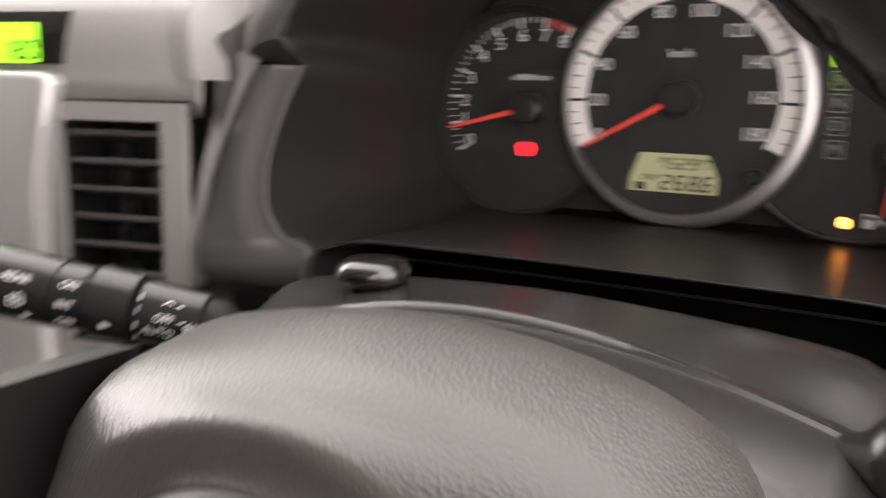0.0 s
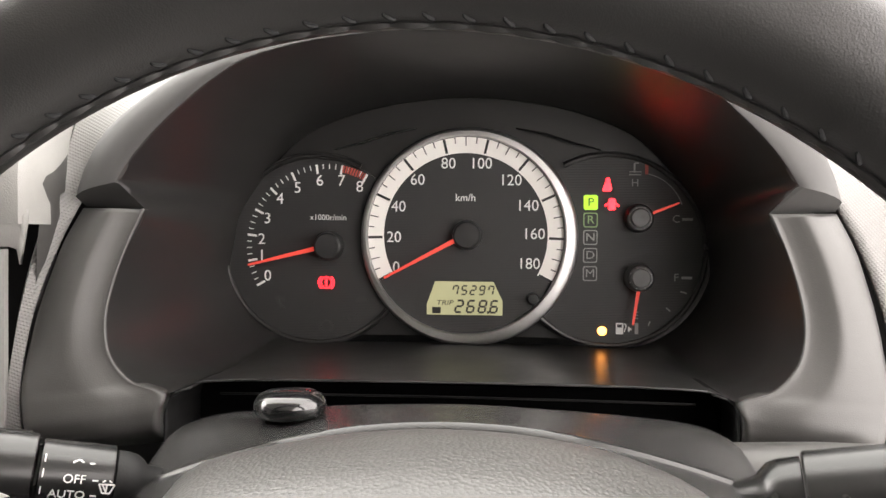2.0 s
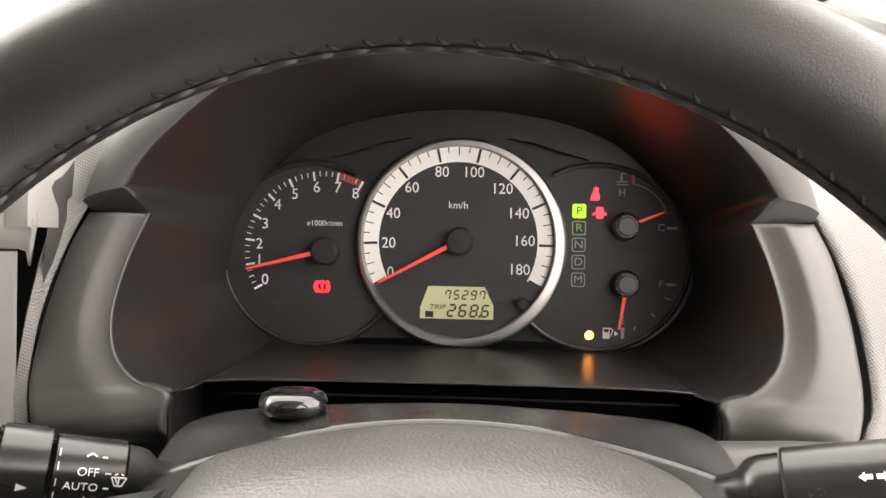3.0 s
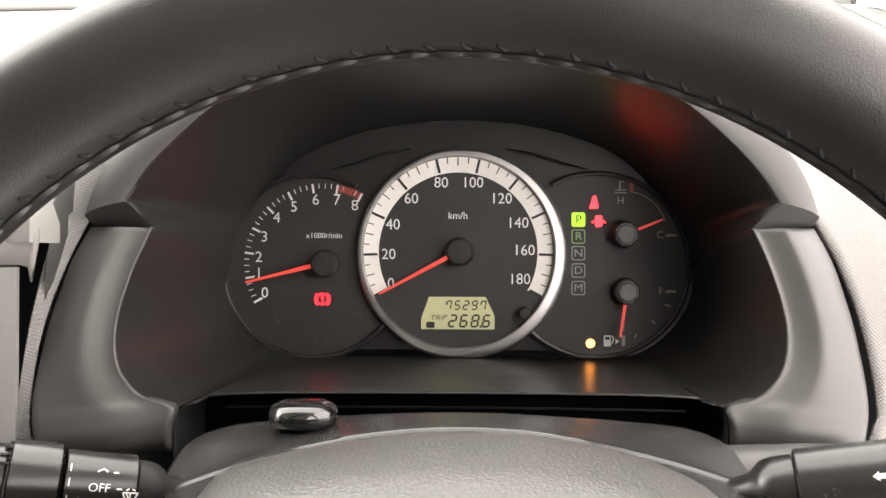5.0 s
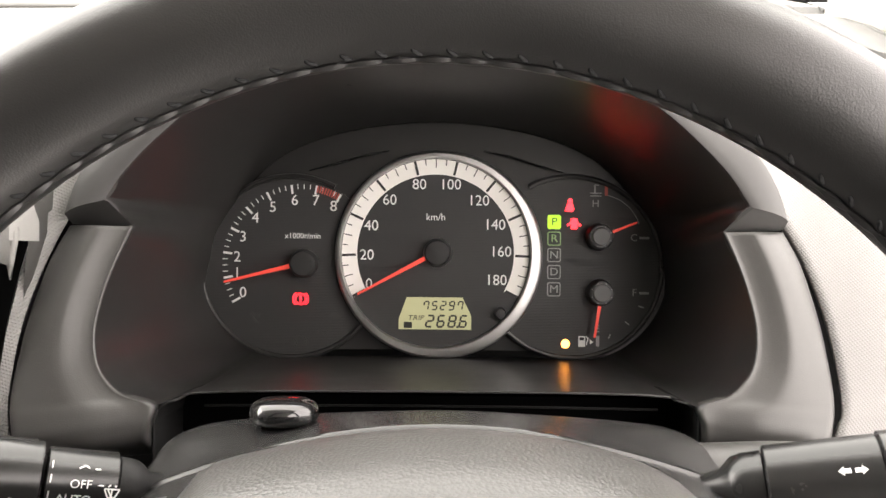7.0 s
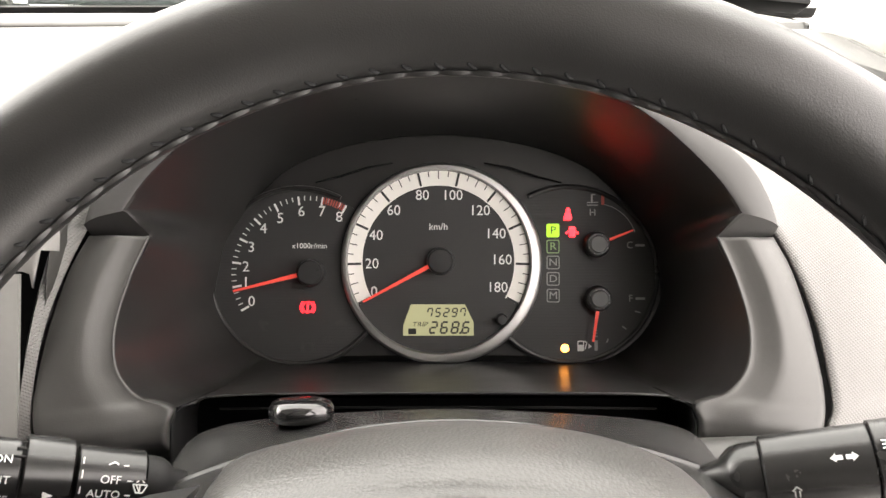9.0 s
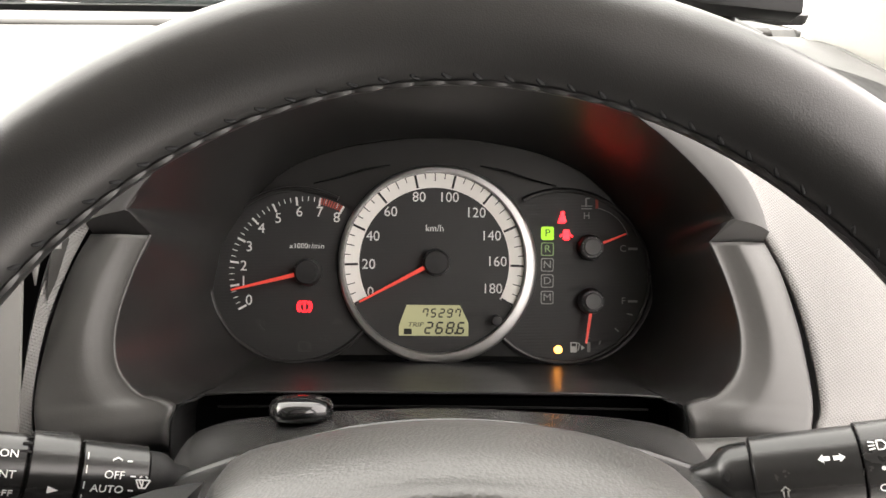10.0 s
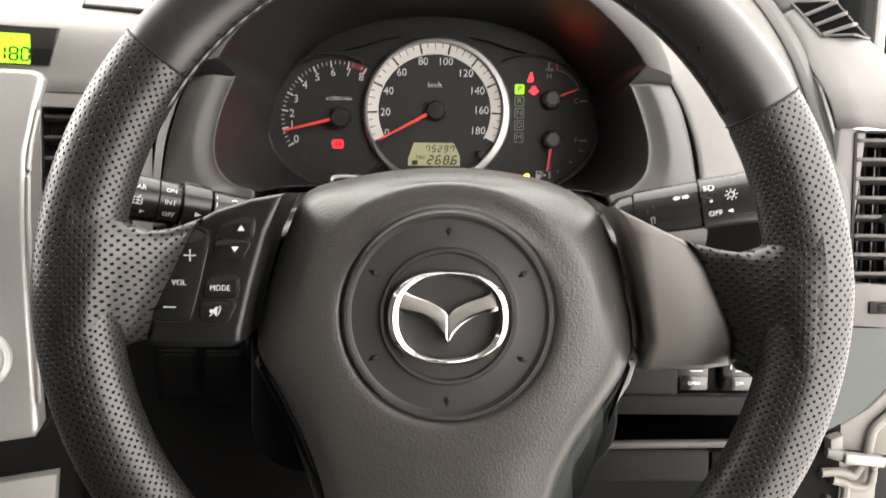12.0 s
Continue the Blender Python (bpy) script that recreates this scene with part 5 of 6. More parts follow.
BT = [("volume_button", [(-0.1335, -0.0955), (-0.119, -0.0915), (-0.1125, -0.0935), (-0.1115, -0.099), (-0.1195, -0.1325), (-0.1235, -0.1365), (-0.1365, -0.1365), (-0.1395, -0.132), (-0.1370, -0.122)]),
      ("up_button", [(-0.1035, -0.0885), (-0.0930, -0.0850), (-0.0885, -0.0865), (-0.0890, -0.0905), (-0.0910, -0.0955), (-0.1055, -0.0955), (-0.1060, -0.0930)]),
      ("down_button", [(-0.1060, -0.0970), (-0.0915, -0.0970), (-0.0935, -0.1035), (-0.0960, -0.1065), (-0.1065, -0.1065), (-0.1085, -0.1040)]),
      ("mode_button", [(-0.1105, -0.1160), (-0.0990, -0.1150), (-0.0965, -0.1175), (-0.0985, -0.1255), (-0.1130, -0.1255), (-0.1140, -0.1230)]),
      ("mute_button", [(-0.1135, -0.1272), (-0.0990, -0.1272), (-0.1000, -0.1330), (-0.1035, -0.1375), (-0.1130, -0.1375), (-0.1160, -0.1345)])]
for nm, pts in BT:
    pc = [(x, z) for x, z in [(p.x, p.y) for p in smooth([(x, z, 0) for x, z in pts], 32, True)]]
    cxm, czm = sum(p[0] for p in pc) / 32, sum(p[1] for p in pc) / 32
    part("button_surround", prism([(cxm + (x - cxm) * 1.07, czm + (z - czm) * 1.07) for x, z in pc], -0.3176, -0.312), "black", wheel)
    part(nm, prism(pc, -0.3192, -0.313, 0.0013), "gloss", wheel)
    # Paler outline tube paints the light that the button's edge catches.
    edge_ = [(cxm + (x - cxm) * 1.035, -0.3177, czm + (z - czm) * 1.035) for x, z in pc]
    part("button_edge_glint", tube(edge_ + edge_[:1], 0.00035, 6), "satin", wheel)
FY = -0.3194
part("marking", merged(bar(-0.1225, -0.1045, -0.1165, -0.1045, 0.0005, FY), bar(-0.1195, -0.1075, -0.1195, -0.1015, 0.0005, FY)), "print", wheel)
part("marking", bar(-0.1325, -0.1300, -0.1265, -0.1300, 0.0005, FY), "print", wheel)
part("lettering", letters("VOL", -0.1250, -0.1180, 0.0026, FY), "print", wheel, shade=False)
part("lettering", letters("MODE", -0.1050, -0.1205, 0.0027, FY, width=0.9), "print", wheel, shade=False)
part("marking", prism([(-0.0965, -0.0922), (-0.0928, -0.0922), (-0.0946, -0.0895)], FY - 0.0003, FY), "print", wheel, shade=False)
part("marking", prism([(-0.0995, -0.1000), (-0.0958, -0.1000), (-0.0977, -0.1027)], FY - 0.0003, FY), "print", wheel, shade=False)
part("marking", merged(prism([(-0.1100, -0.1310), (-0.1082, -0.1310), (-0.1064, -0.1292), (-0.1064, -0.1345), (-0.1082, -0.1326), (-0.1100, -0.1326)], FY - 0.0003, FY), bar(-0.1102, -0.1345, -0.1050, -0.1292, 0.0004, FY), bar(-0.1058, -0.1335, -0.1045, -0.1300, 0.0004, FY)), "print", wheel, shade=False)

# ---------- knee panel, switches and pocket ----------
knee = thing("knee_panel", "dark grey lower dash panel with an open pocket", "dash trim", (0.17, -0.19, -0.21))
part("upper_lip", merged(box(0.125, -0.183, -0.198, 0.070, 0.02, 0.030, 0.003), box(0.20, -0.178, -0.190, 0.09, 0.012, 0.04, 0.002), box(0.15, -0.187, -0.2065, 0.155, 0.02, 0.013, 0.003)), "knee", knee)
part("pocket", merged(box(0.165, -0.090, -0.224, 0.16, 0.004, 0.04, 0), box(0.165, -0.135, -0.2120, 0.16, 0.10, 0.003, 0), box(0.165, -0.135, -0.2385, 0.16, 0.10, 0.003, 0)), "void", knee, "pocket with the shade inside painted black")
part("switch_surround", tube(smooth([(0.1545, -0.1885, -0.172), (0.1545, -0.1895, -0.192), (0.1560, -0.1900, -0.1990), (0.1600, -0.1905, -0.2010), (0.190, -0.1905, -0.2012), (0.236, -0.1900, -0.2005)], 30), 0.0016, 8), "cheek", knee, "raised rim round the switches")
part("pocket_lip", merged(tube(smooth([(0.09, -0.186, -0.2365), (0.13, -0.188, -0.2345), (0.185, -0.188, -0.2335), (0.205, -0.188, -0.2325)], 20), 0.0028, 10)), "cheek", knee)
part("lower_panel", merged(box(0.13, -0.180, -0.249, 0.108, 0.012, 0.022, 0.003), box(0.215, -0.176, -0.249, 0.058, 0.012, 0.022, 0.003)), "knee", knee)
for x, body in ((0.1690, "OPEN"), (0.1985, "OFF")):
    sw = thing("rocker_switch", "small black rocker switch with white lettering", "switch", (x, -0.19, -0.188), group="dash switches")
    part("switch_body", box(x, -0.186, -0.1875, 0.0205, 0.012, 0.0205, 0.0015), "satin", sw)
    part("switch_cap", box(x, -0.1905, -0.1925, 0.0185, 0.006, 0.0095, 0.0012), "gloss", sw)
    part("lettering", letters(body, x + 0.0005, -0.1925, 0.0022, -0.1938), "print", sw, shade=False)
    part("marking", merged(bar(x - 0.002, -0.1845, x + 0.006, -0.1845, 0.0006, -0.1925), bar(x - 0.005, -0.1835, x - 0.005, -0.1805, 0.0006, -0.1925), bar(x + 0.001, -0.1815, x + 0.006, -0.1815, 0.0018, -0.1925)), "print", sw, shade=False)
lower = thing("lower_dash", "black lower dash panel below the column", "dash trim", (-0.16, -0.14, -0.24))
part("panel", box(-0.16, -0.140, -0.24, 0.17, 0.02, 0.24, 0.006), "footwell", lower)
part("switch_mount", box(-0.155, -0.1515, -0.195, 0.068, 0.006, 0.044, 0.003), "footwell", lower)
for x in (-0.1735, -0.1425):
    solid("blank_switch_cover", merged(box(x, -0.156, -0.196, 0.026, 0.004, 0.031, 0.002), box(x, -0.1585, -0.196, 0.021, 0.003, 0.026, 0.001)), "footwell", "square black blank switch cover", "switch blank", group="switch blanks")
ped = thing("brake_pedal", "ribbed rubber brake pedal in the footwell", "pedal", (0.149, 0.15, -0.385))
part("pedal_pad", box(0.149, 0.15, -0.395, 0.040, 0.012, 0.05, 0.003), "pedal", ped)
for k in range(6):
    part("rib", box(0.149 - 0.015 + k * 0.006, 0.143, -0.395, 0.003, 0.004, 0.046, 0.0008), "pedal", ped)
part("pedal_arm", tube([(0.149, 0.157, -0.39), (0.145, 0.19, -0.30), (0.14, 0.2, -0.18)], 0.007, 10), "black", ped)

# ---------- right end of the dashboard ----------
solid("side_panel", merged(box(0.3110, -0.0875, -0.08, 0.020, 0.010, 0.124, 0.001, pose(0, 0, 0, 0, 5.5, 0)), box(0.383, -0.088, -0.08, 0.017, 0.012, 0.130, 0.002, pose(0, 0, 0, 0, 5.5, 0)),
      box(0.353, -0.089, -0.1535, 0.072, 0.012, 0.0335, 0.002, pose(0, 0, 0, 0, 3, 0))), "side", "light grey side panel of the dashboard with air vent", "dashboard", kind="structure", thick=0.0)
rv = vent("air_vent", 0.3195, 0.376, -0.137, -0.0215, -0.095, 8, "black slatted dashboard air vent beside the door", uprights=4)
part("vent_slider", box(0.3500, -0.0960, -0.0865, 0.019, 0.010, 0.008, 0.002), "cheek", rv)
tw = thing("vent_thumbwheel", "small grey ribbed thumbwheel below the air vent", "thumbwheel", (0.3475, -0.096, -0.154))
part("slot", box(0.3475, -0.0955, -0.154, 0.031, 0.004, 0.0095, 0.001), "black", tw)
part("wheel_rim", tube([(0.3475, -0.0925, -0.1565), (0.3475, -0.0925, -0.1515)], 0.0110, 40), "cheek", tw)
solid("lower_side_panel", loft([[Vector((x, y, z)) for x, z in ((0.298, -0.170), (0.34, -0.170), (0.398, -0.168), (0.398, -0.172), (0.372, -0.1945), (0.349, -0.2165), (0.334, -0.232), (0.323, -0.240), (0.300, -0.252), (0.285, -0.258), (0.288, -0.22))] for y in (-0.094, -0.05)], True, True), "lowtrim", "grey-green lower side trim of the dashboard", "dash trim")
# corner with the demister grille, running up to the pillar
C0 = [(0.264, 0.128, 0.164), (0.284, 0.050, 0.124), (0.296, -0.005, 0.078), (0.301, -0.064, 0.024), (0.303, -0.084, 0.002), (0.305, -0.0925, -0.0185)]
C1 = [(0.281, 0.140, 0.176), (0.312, 0.060, 0.137), (0.335, 0.002, 0.100), (0.342, -0.064, 0.028), (0.3435, -0.0865, 0.004), (0.345, -0.0945, -0.0185)]
C2 = [(0.302, 0.155, 0.174), (0.328, 0.100, 0.139), (0.345, 0.060, 0.116), (0.365, 0.036, 0.098), (0.379, -0.004, 0.058), (0.381, -0.060, 0.026), (0.383, -0.085, 0.004), (0.386, -0.0925, -0.0185)]
cr = [smooth(c, 34) for c in (C0, C1, C2)]
rows = [[a for a in cr[0]], [a.lerp(b, 0.5) + Vector((0, -0.002, 0.002)) for a, b in zip(cr[0], cr[1])], [a for a in cr[1]], [a.lerp(b, 0.5) + Vector((0, -0.001, 0.002)) for a, b in zip(cr[1], cr[2])], [a for a in cr[2]]]
corner = thing("dash_corner", "grey dashboard corner beside the windscreen pillar", "dashboard", (0.34, 0.0, 0.08), kind="structure")
# The upper half carries the pillar's shade in its colour.
part("upper_corner", loft([r[:18] for r in rows], False), "corner", corner, "upper corner with the pillar's shade painted in", thick=0.003)
part("lower_corner", loft([r[17:] for r in rows], False), "side", corner, "light grey lower corner", thick=0.003)
dm = thing("demister_grille", "black slanted demister grille in the dashboard corner", "air vent", (0.342, 0.0, 0.083))
def corner_y(x, z):
    """Depth of the dashboard corner's surface at x and z."""
    at = []
    for c in cr:
        k = min(range(len(c) - 1), key=lambda i: abs((c[i].z + c[i + 1].z) / 2 - z))
        at.append(c[k].lerp(c[k + 1], min(1.0, max(0.0, (z - c[k].z) / (c[k + 1].z - c[k].z)))))
    a, b = (at[0], at[1]) if x < at[1].x else (at[1], at[2])
    return a.y + (b.y - a.y) * min(1.0, max(0.0, (x - a.x) / (b.x - a.x)))


GC = ((0.306, 0.094), (0.339, 0.0925), (0.362, 0.059), (0.316, 0.0585))


def on_grille(u, v, lift):
    """A point of the grille, u along and v down, lifted off the corner's surface."""
    (x0, z0), (x1, z1), (x2, z2), (x3, z3) = GC
    x = (1 - v) * ((1 - u) * x0 + u * x1) + v * ((1 - u) * x3 + u * x2)
    z = (1 - v) * ((1 - u) * z0 + u * z1) + v * ((1 - u) * z3 + u * z2)
    return Vector((x, corner_y(x, z), z)) + Vector((0.12, -0.62, 0.77)) * lift


# No hole here: a black sheet on the surface paints the opening's shade.
part("grille_shade_sheet", loft([[on_grille(k / 10, v / 8, 0.0048) for k in range(11)] for v in range(9)], False), "void", dm, thick=0.003)
for k in range(3):
    f = 0.2 + 0.3 * k
    v0, v1 = min(1, f + 0.24), max(0, f - 0.18)
    part("grille_bar", tube([on_grille(u / 8, v0 + (v1 - v0) * u / 8, 0.0056) for u in range(9)], 0.0017, 8), "cheek", dm)
for (u0, v0), (u1, v1) in (((0, 0), (1, 0)), ((1, 0), (1, 1)), ((1, 1), (0, 1)), ((0, 1), (0, 0))):
    part("grille_frame", tube([on_grille(u0 + (u1 - u0) * k / 8, v0 + (v1 - v0) * k / 8, 0.0046) for k in range(9)], 0.0011, 8), "cheek", dm)

# ---------- windscreen pillar and door opening ----------
def pillar_strip(name, a, b, da, db, material, label, category):
    """An upright strip between two edges that start at a and b and run along da and db."""
    rows_ = []
    for i in range(9):
        f = i / 8 * 2.6 - 0.25
        p, q = Vector(a) + Vector(da) * f, Vector(b) + Vector(db) * f
        mid = p.lerp(q, 0.5) + Vector((0, -0.006, 0))
        rows_.append([p, p.lerp(mid, 0.6), mid, q.lerp(mid, 0.6), q, q + Vector((0.004, 0.04, 0)), p + Vector((0.004, 0.04, 0))])
    return solid(name, loft(rows_, True, True), material, label, category, kind="structure", bevel=0.003)


SIDE = (-0.022, -0.065, 0.21)
pillar_strip("windscreen_pillar", (0.321, 0.19, 0.191), (0.391, 0.10, 0.1225), (0.065, -0.10, 0.21), (-0.018, -0.07, 0.21), "cream", "cream plastic windscreen pillar trim", "pillar")
pillar_strip("door_seal", (0.394, 0.097, 0.118), (0.426, 0.09, 0.093), SIDE, SIDE, "seal", "black rubber door opening seal", "seal")
pillar_strip("door_frame", (0.430, 0.105, 0.095), (0.443, 0.105, 0.085), SIDE, SIDE, "white_paint", "white painted door opening edge", "car body")
pillar_strip("window_seal", (0.447, 0.115, 0.085), (0.468, 0.115, 0.075), SIDE, SIDE, "seal", "black rubber window channel seal", "seal")
solid("hinge_pillar", merged(prism([(0.30, -0.62), (0.62, -0.62), (0.62, -0.10), (0.47, -0.10), (0.395, -0.165), (0.33, -0.23)], 0.10, 0.13, 0.006), prism([(0.415, -0.60), (0.440, -0.60), (0.475, -0.12), (0.455, -0.12)], 0.07, 0.11, 0.006)), "jamb", "white hinge pillar of the doorway, shade painted in", "car body", kind="structure")
trim = thing("doorway_trim", "beige plastic trim along the doorway edge", "door trim", (0.40, 0.03, -0.28), kind="structure")
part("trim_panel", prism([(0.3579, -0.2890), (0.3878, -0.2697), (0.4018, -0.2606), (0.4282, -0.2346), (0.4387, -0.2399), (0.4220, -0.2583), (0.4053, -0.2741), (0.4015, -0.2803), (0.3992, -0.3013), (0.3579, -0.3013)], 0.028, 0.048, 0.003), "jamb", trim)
part("trim_ridge", tube(smooth([(0.4387, 0.024, -0.2486), (0.4201, 0.024, -0.2648), (0.4062, 0.024, -0.2776), (0.4027, 0.024, -0.2838), (0.4010, 0.024, -0.2926), (0.3992, 0.024, -0.3022)], 30), 0.0042, 10), "hinge_paint", trim, "raised beige bead")
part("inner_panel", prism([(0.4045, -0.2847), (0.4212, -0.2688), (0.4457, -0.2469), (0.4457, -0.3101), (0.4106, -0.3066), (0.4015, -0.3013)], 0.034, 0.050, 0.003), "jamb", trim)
hinge = thing("hinge_mechanism", "pale metal door hinge in the open doorway", "hinge", (0.37, 0.06, -0.285))
part("hinge_block", prism([(0.3593, -0.2864), (0.3706, -0.2824), (0.3713, -0.2961), (0.3593, -0.2978)], 0.012, 0.03, 0.002), "hinge_paint", hinge, "pale painted block")
part("hinge_arm", box(0.3887, 0.012, -0.3043, 0.0375, 0.012, 0.0095, 0.0022, pose(0, 0, 0, 0, 5, 0)), "steel", hinge)
part("arm_root", tube([(0.3562, 0.014, -0.2987), (0.3632, 0.014, -0.2999), (0.3711, 0.014, -0.3022)], [0.0045, 0.0052, 0.0048], 12), "side", hinge, "dull grey pivot")
part("arm_stop", box(0.4141, 0.014, -0.3084, 0.015, 0.012, 0.0062, 0.0015, pose(0, 0, 0, 0, 4, 0)), "black", hinge, "black rubber stop")
part("hinge_leaf", prism([(0.3553, -0.3066), (0.3614, -0.3057), (0.3632, -0.3101), (0.3895, -0.3101), (0.4036, -0.3128), (0.4124, -0.3145), (0.4106, -0.3593), (0.3474, -0.3593)], 0.028, 0.045, 0.004), "hinge_paint", hinge)
part("hinge_bracket", tube(smooth([(0.3562, 0.022, -0.3198), (0.3720, 0.022, -0.3193), (0.3851, 0.022, -0.3224), (0.3895, 0.022, -0.3171), (0.3930, 0.022, -0.3128)], 24), 0.0042, 10), "hinge_paint", hinge)
part("hinge_bracket", tube(smooth([(0.3658, 0.020, -0.3259), (0.3764, 0.020, -0.3286), (0.3825, 0.020, -0.3321), (0.3948, 0.020, -0.3333), (0.4010, 0.020, -0.3286), (0.4024, 0.020, -0.3207), (0.4029, 0.020, -0.3128)], 28), 0.0040, 10), "hinge_paint", hinge)
part("hinge_bracket", tube(smooth([(0.3790, 0.020, -0.3312), (0.3781, 0.020, -0.3400), (0.3764, 0.020, -0.3523)], 16), 0.0040, 10), "hinge_paint", hinge)
part("hinge_slot", prism([(0.3702, -0.3312), (0.3758, -0.3312), (0.3748, -0.3453), (0.3688, -0.3470)], 0.0255, 0.029, 0.001), "black", hinge, "dark slot")
part("bolt", turned(0.3671, -0.3245, [(0.0036, 0.028), (0.0036, 0.022), (0.0026, 0.020), (0, 0.020)], 6), "cheek", hinge, "dark bolt head")
part("bolt", turned(0.3632, -0.3444, [(0.0036, 0.028), (0.0036, 0.022), (0.0026, 0.020), (0, 0.020)], 6), "cheek", hinge, "dark bolt head")
# Black sheet put in for the dark void beside the hinge.
solid("door_gap_shade", prism([(0.4127, -0.3145), (0.4457, -0.3101), (0.4457, -0.3628), (0.4106, -0.3628)], 0.036, 0.055, 0.003), "seal", "black sheet for the dark void in the door gap", "seal", kind="structure")

# ---------- device on the dash ----------
nav = thing("satnav_cradle", "black portable display cradle on a round suction foot", "electronic device", (0.235, 0.10, 0.182))
nm_ = pose(0, 0, 0, 0, 5.0, 0)
def nb(cx, cy, cz, sx_, sy_, sz_, bv):
    return box(cx, cy, cz, sx_, sy_, sz_, bv, nm_)
part("case", nb(0.2345, 0.104, 0.2275, 0.096, 0.016, 0.056, 0.003), "device", nav)
part("lip", nb(0.2295, 0.098, 0.2020, 0.097, 0.026, 0.013, 0.003), "device", nav)
part("lip_edge", nb(0.2300, 0.0848, 0.2078, 0.094, 0.0012, 0.0012, 0.0004), "satin", nav, "shiny edge of the lip")
part("recess", nb(0.2335, 0.0952, 0.2300, 0.070, 0.002, 0.044, 0.001), "device", nav)
part("corner_pad", nb(0.2030, 0.0952, 0.2520, 0.020, 0.002, 0.009, 0.001), "cheek", nav, "grey rubber pad")
part("corner_pad", nb(0.2690, 0.0952, 0.2455, 0.020, 0.002, 0.009, 0.001), "cheek", nav, "grey rubber pad")
part("release_slot", prism([(0.2175, 0.2215), (0.2245, 0.2210), (0.2235, 0.2400), (0.2225, 0.2450), (0.2210, 0.2480), (0.2195, 0.2450), (0.2185, 0.2400)], 0.0925, 0.0955, 0.0008), "satin", nav, "raised tapered release catch")
part("marking", nb(0.2290, 0.0940, 0.2195, 0.0080, 0.0006, 0.0009, 0), "dimprint", nav)
for k in range(8):
    part("contact", nb(0.2185 + 0.0026 * k + (0.0016 if k > 3 else 0.0), 0.0942, 0.2118 - 0.00025 * k, 0.0015, 0.002, 0.003, 0), "gold", nav, "gold contact")
part("neck", tube([(0.243, 0.186, 0.2145), (0.240, 0.150, 0.2135), (0.234, 0.110, 0.2125)], [0.017, 0.010, 0.009], 20), "device", nav)
part("foot", tube([wl(0.2430, 0.2545, zz) for zz in (0.1275, 0.1300, 0.1370, 0.1430)], [0.044, 0.0435, 0.030, 0.015], 48), "device", nav)
part("foot_rim", tube([wl(0.2430, 0.2545, zz) for zz in (0.1235, 0.1245, 0.1265, 0.1276)], [0.0450, 0.0462, 0.0462, 0.0448], 48), "device", nav, "black suction rim")
part("cable", tube(smooth([(0.190, 0.105, 0.196), (0.186, 0.103, 0.190), (0.189, 0.10, 0.184), (0.196, 0.105, 0.183)], 16), 0.0016, 8), "cream", nav, "pale beige cable")

# ---------- windscreen, wipers, cowl ----------
solid("windscreen_edge", loft([[wl(x, y - 0.05 * (x / 0.8) ** 2, z) for x in xs] for y, z in ((0.425, 0.128), (0.425, 0.1365), (0.445, 0.1375), (0.446, 0.125))], False), "black", "black sealing strip at the foot of the windscreen", "seal", kind="structure", thick=0.001)
scr_rows = [[Vector(wl(x, 0.44 - 0.05 * (x / 0.8) ** 2 - 0.62 * f, 0.134 + 0.40 * f)) for x in [-0.85 + 1.22 * i / 20 for i in range(21)]] for f in [j / 8 for j in range(9)]]
ws_ = solid("windscreen", loft(scr_rows, False), "glass", "clear laminated windscreen glass", "windscreen", kind="structure", thick=0.005)
ws_.visible_shadow = False


def wiper(name, x0, x1, label, y):
    w = thing(name, label, "wiper", wl((x0 + x1) / 2, y, 0.15), group="wipers")
    L = x1 - x0

    def at(t, h, dy=0.0):
        return wl(x0 + L * t, y + dy, 0.137 + h * 0.9 - 0.006 * t)

    part("blade", tube([at(t, 0.004, -0.012) for t in (0, 0.25, 0.5, 0.75, 1.0)], [0.0035, 0.0045, 0.0045, 0.0045, 0.003], 8), "wiper", w)
    part("arm", tube([at(-0.12, 0.010), at(0.10, 0.019), at(0.30, 0.025), at(0.47, 0.022), at(0.56, 0.014)], [0.008, 0.010, 0.0095, 0.0085, 0.005], 10, 0.8), "wiper", w)
    part("bridge", tube([at(t, h, -0.004) for t, h in ((0.22, 0.010), (0.36, 0.019), (0.50, 0.022), (0.64, 0.018), (0.80, 0.009))], [0.004, 0.006, 0.007, 0.006, 0.004], 8), "wiper", w)
    part("mount_plate", loft([[at(t, h + o, -0.010) for t, h in ((0.34, 0.020), (0.40, 0.0235), (0.47, 0.024), (0.55, 0.019), (0.60, 0.012))] for o in (0.0, -0.011)], False), "wiper", w, thick=0.004, bevel=0.001)
    for t0, t1 in ((0.04, 0.38), (0.62, 0.97)):
        part("claw", tube([at(t0, 0.007, -0.008), at(t0 + (t1 - t0) * 0.35, 0.014, -0.008), at(t0 + (t1 - t0) * 0.7, 0.013, -0.008), at(t1, 0.006, -0.008)], [0.003, 0.005, 0.005, 0.003], 8), "wiper", w)
    for t, h in ((0.05, 0.010), (0.22, 0.012), (0.38, 0.020), (0.5, 0.022), (0.66, 0.016), (0.80, 0.011), (0.97, 0.009)):
        part("rivet", tube([at(t, h, -0.012), at(t, h, -0.018)], 0.0028, 10), "steel", w)
    return w


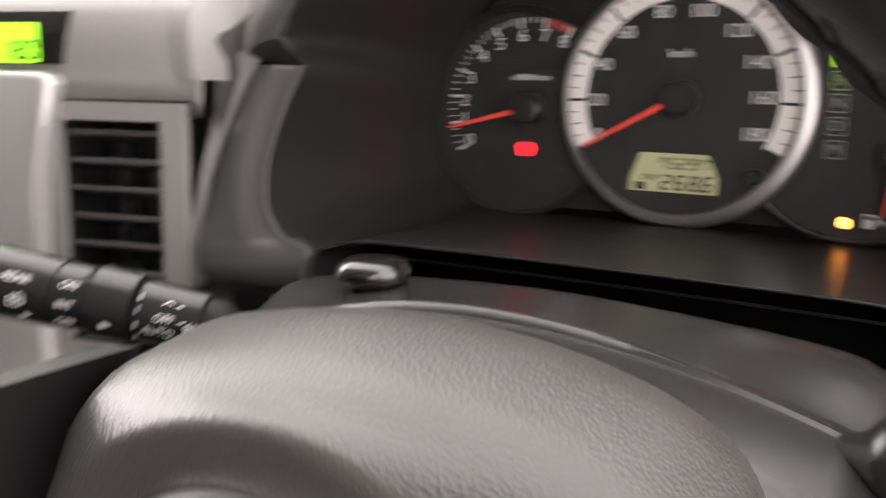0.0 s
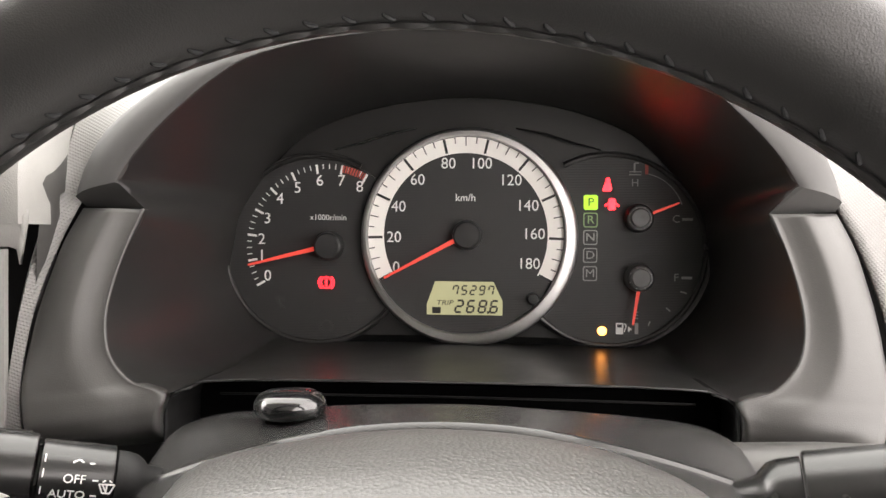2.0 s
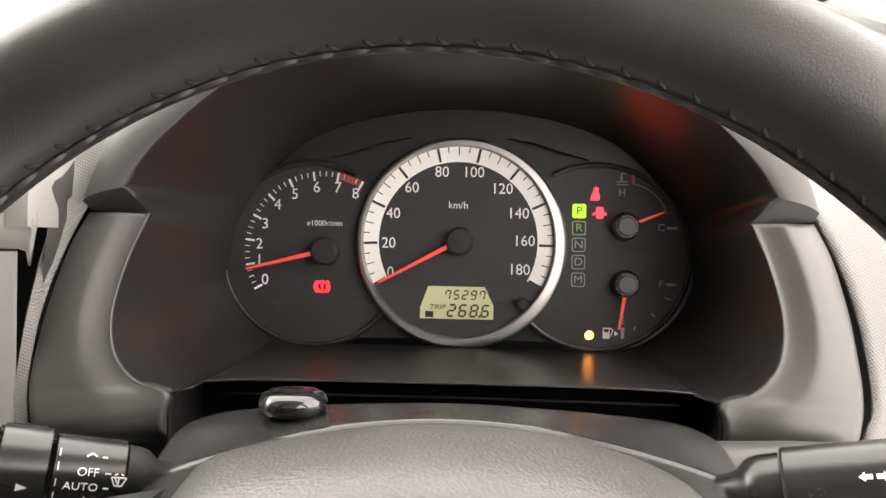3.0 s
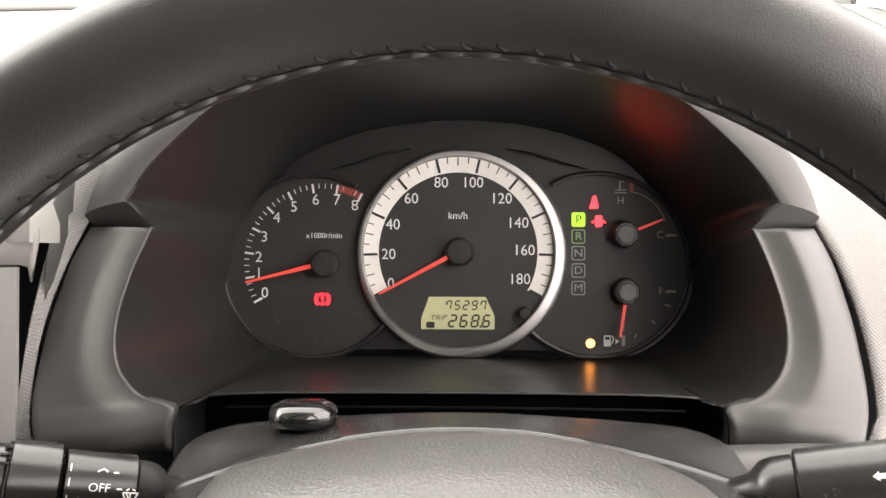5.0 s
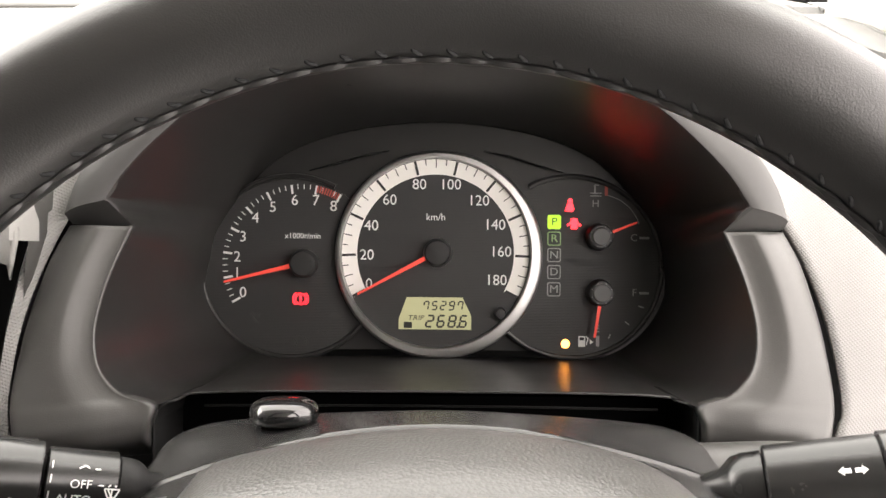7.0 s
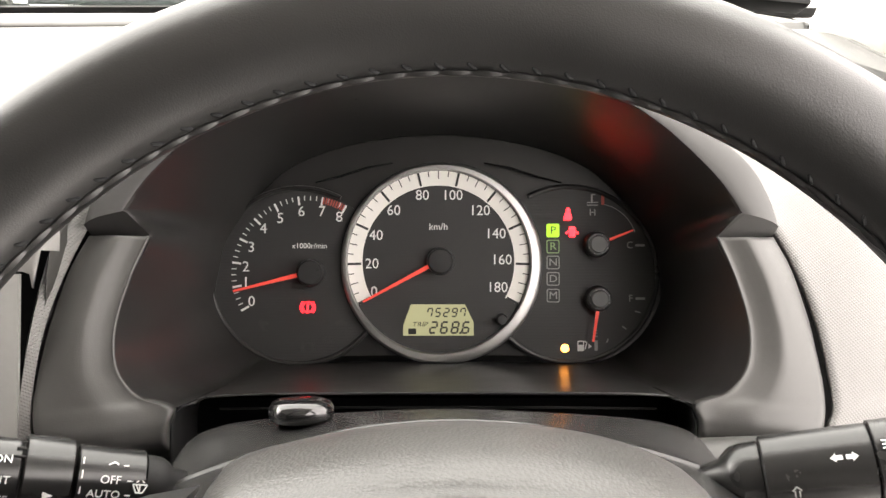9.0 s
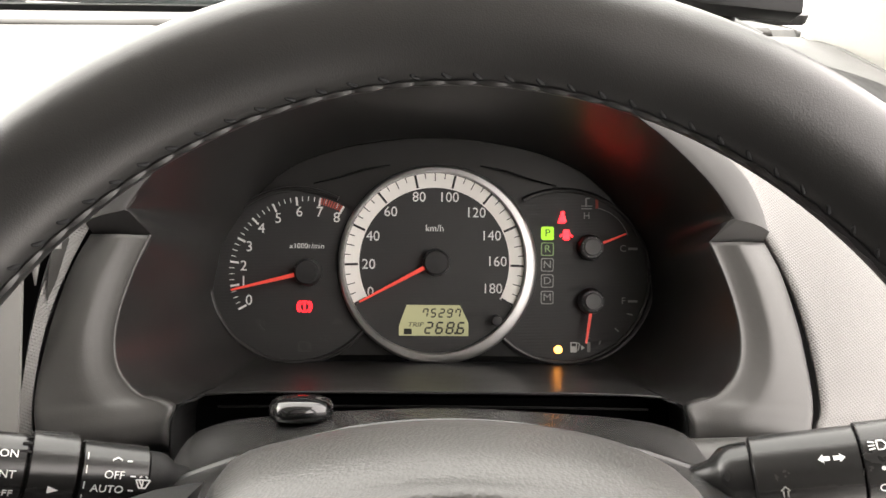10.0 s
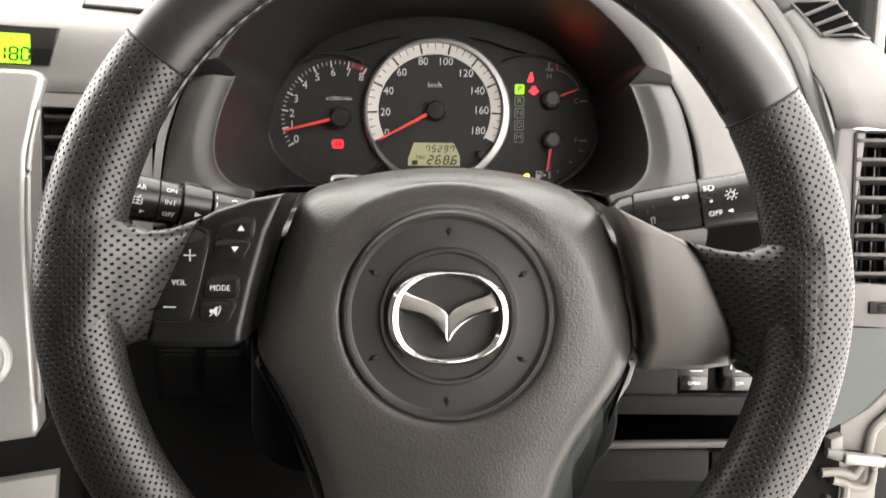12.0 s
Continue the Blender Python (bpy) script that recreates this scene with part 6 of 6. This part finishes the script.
wiper("windscreen_wiper", -0.45, 0.155, "black jointed windscreen wiper resting at the cowl", 0.475)
wiper("windscreen_wiper", -1.10, -0.46, "black jointed windscreen wiper resting at the cowl", 0.495)
solid("cowl", loft([[wl(x, y, z) for x in (-0.95, -0.5, 0.0, 0.45)] for y, z in ((0.44, 0.105), (0.50, 0.112), (0.58, 0.110), (0.62, 0.10))], False), "wiper", "dark plastic cowl below the windscreen", "car body", kind="structure", thick=0.004)

# Black box added behind the panels so that their gaps read as shade.
solid("dash_gap_backing", merged(box(-0.25, 0.035, -0.25, 1.25, 0.02, 0.66, 0.002)), "footwell", "plain black backing box added behind the dashboard's gaps", "dashboard", kind="structure")
# ---------- rest of the car and the ground ----------
def level_box(name, x0, x1, y0, y1, z0, z1, material, label, category):
    bm = bmesh.new()
    bmesh.ops.create_cube(bm, size=1.0, matrix=Matrix.Translation(((x0 + x1) / 2, (y0 + y1) / 2, (z0 + z1) / 2)) @ Matrix.Diagonal((x1 - x0, y1 - y0, z1 - z0, 1)))
    me = bpy.data.meshes.new(name)
    bm.to_mesh(me)
    bm.free()
    me.materials.append(M[material])
    ob = new(name, me)
    mod = ob.modifiers.new("edges", "BEVEL")
    mod.width, mod.segments = 0.01, 2
    return tagged(ob, label, category, kind="structure")


level_box("floor", -1.15, 0.36, -2.2, 0.75, 0.32, 0.36, "carpet", "dark carpeted car floor", "floor")
level_box("ceiling", -1.10, 0.38, -1.35, -0.22, 1.62, 1.66, "lining", "pale grey cloth headlining", "ceiling")
level_box("wall_left", -1.20, -1.15, -1.35, 0.60, 0.32, 1.08, "dash", "dark grey door trim on the passenger side", "door trim")
# Unseen wall added to keep light from behind off the dashboard.
level_box("rear_light_block", -1.15, 0.36, -1.35, -1.30, 0.32, 1.62, "seal", "plain dark unseen wall added to cut light from behind", "wall")
# Unseen panel added to narrow the daylight from the passenger side.
level_box("left_light_block", -1.20, -1.12, -1.30, -0.38, 1.08, 1.62, "dash", "plain grey unseen panel that narrows the side daylight", "pillar")
# Unseen panel sized to limit the light from behind the open door.
level_box("right_light_block", 0.36, 0.42, -1.35, -1.15, 0.32, 1.62, "lining", "plain grey unseen panel limiting light through the open door", "pillar")
level_box("bulkhead", -1.15, 0.40, 0.62, 0.66, 0.32, 1.12, "carpet", "dark carpeted footwell bulkhead", "bulkhead")
level_box("ground", -40, 40, -40, 40, -0.02, 0.0, "concrete", "pale concrete ground around the car", "ground")
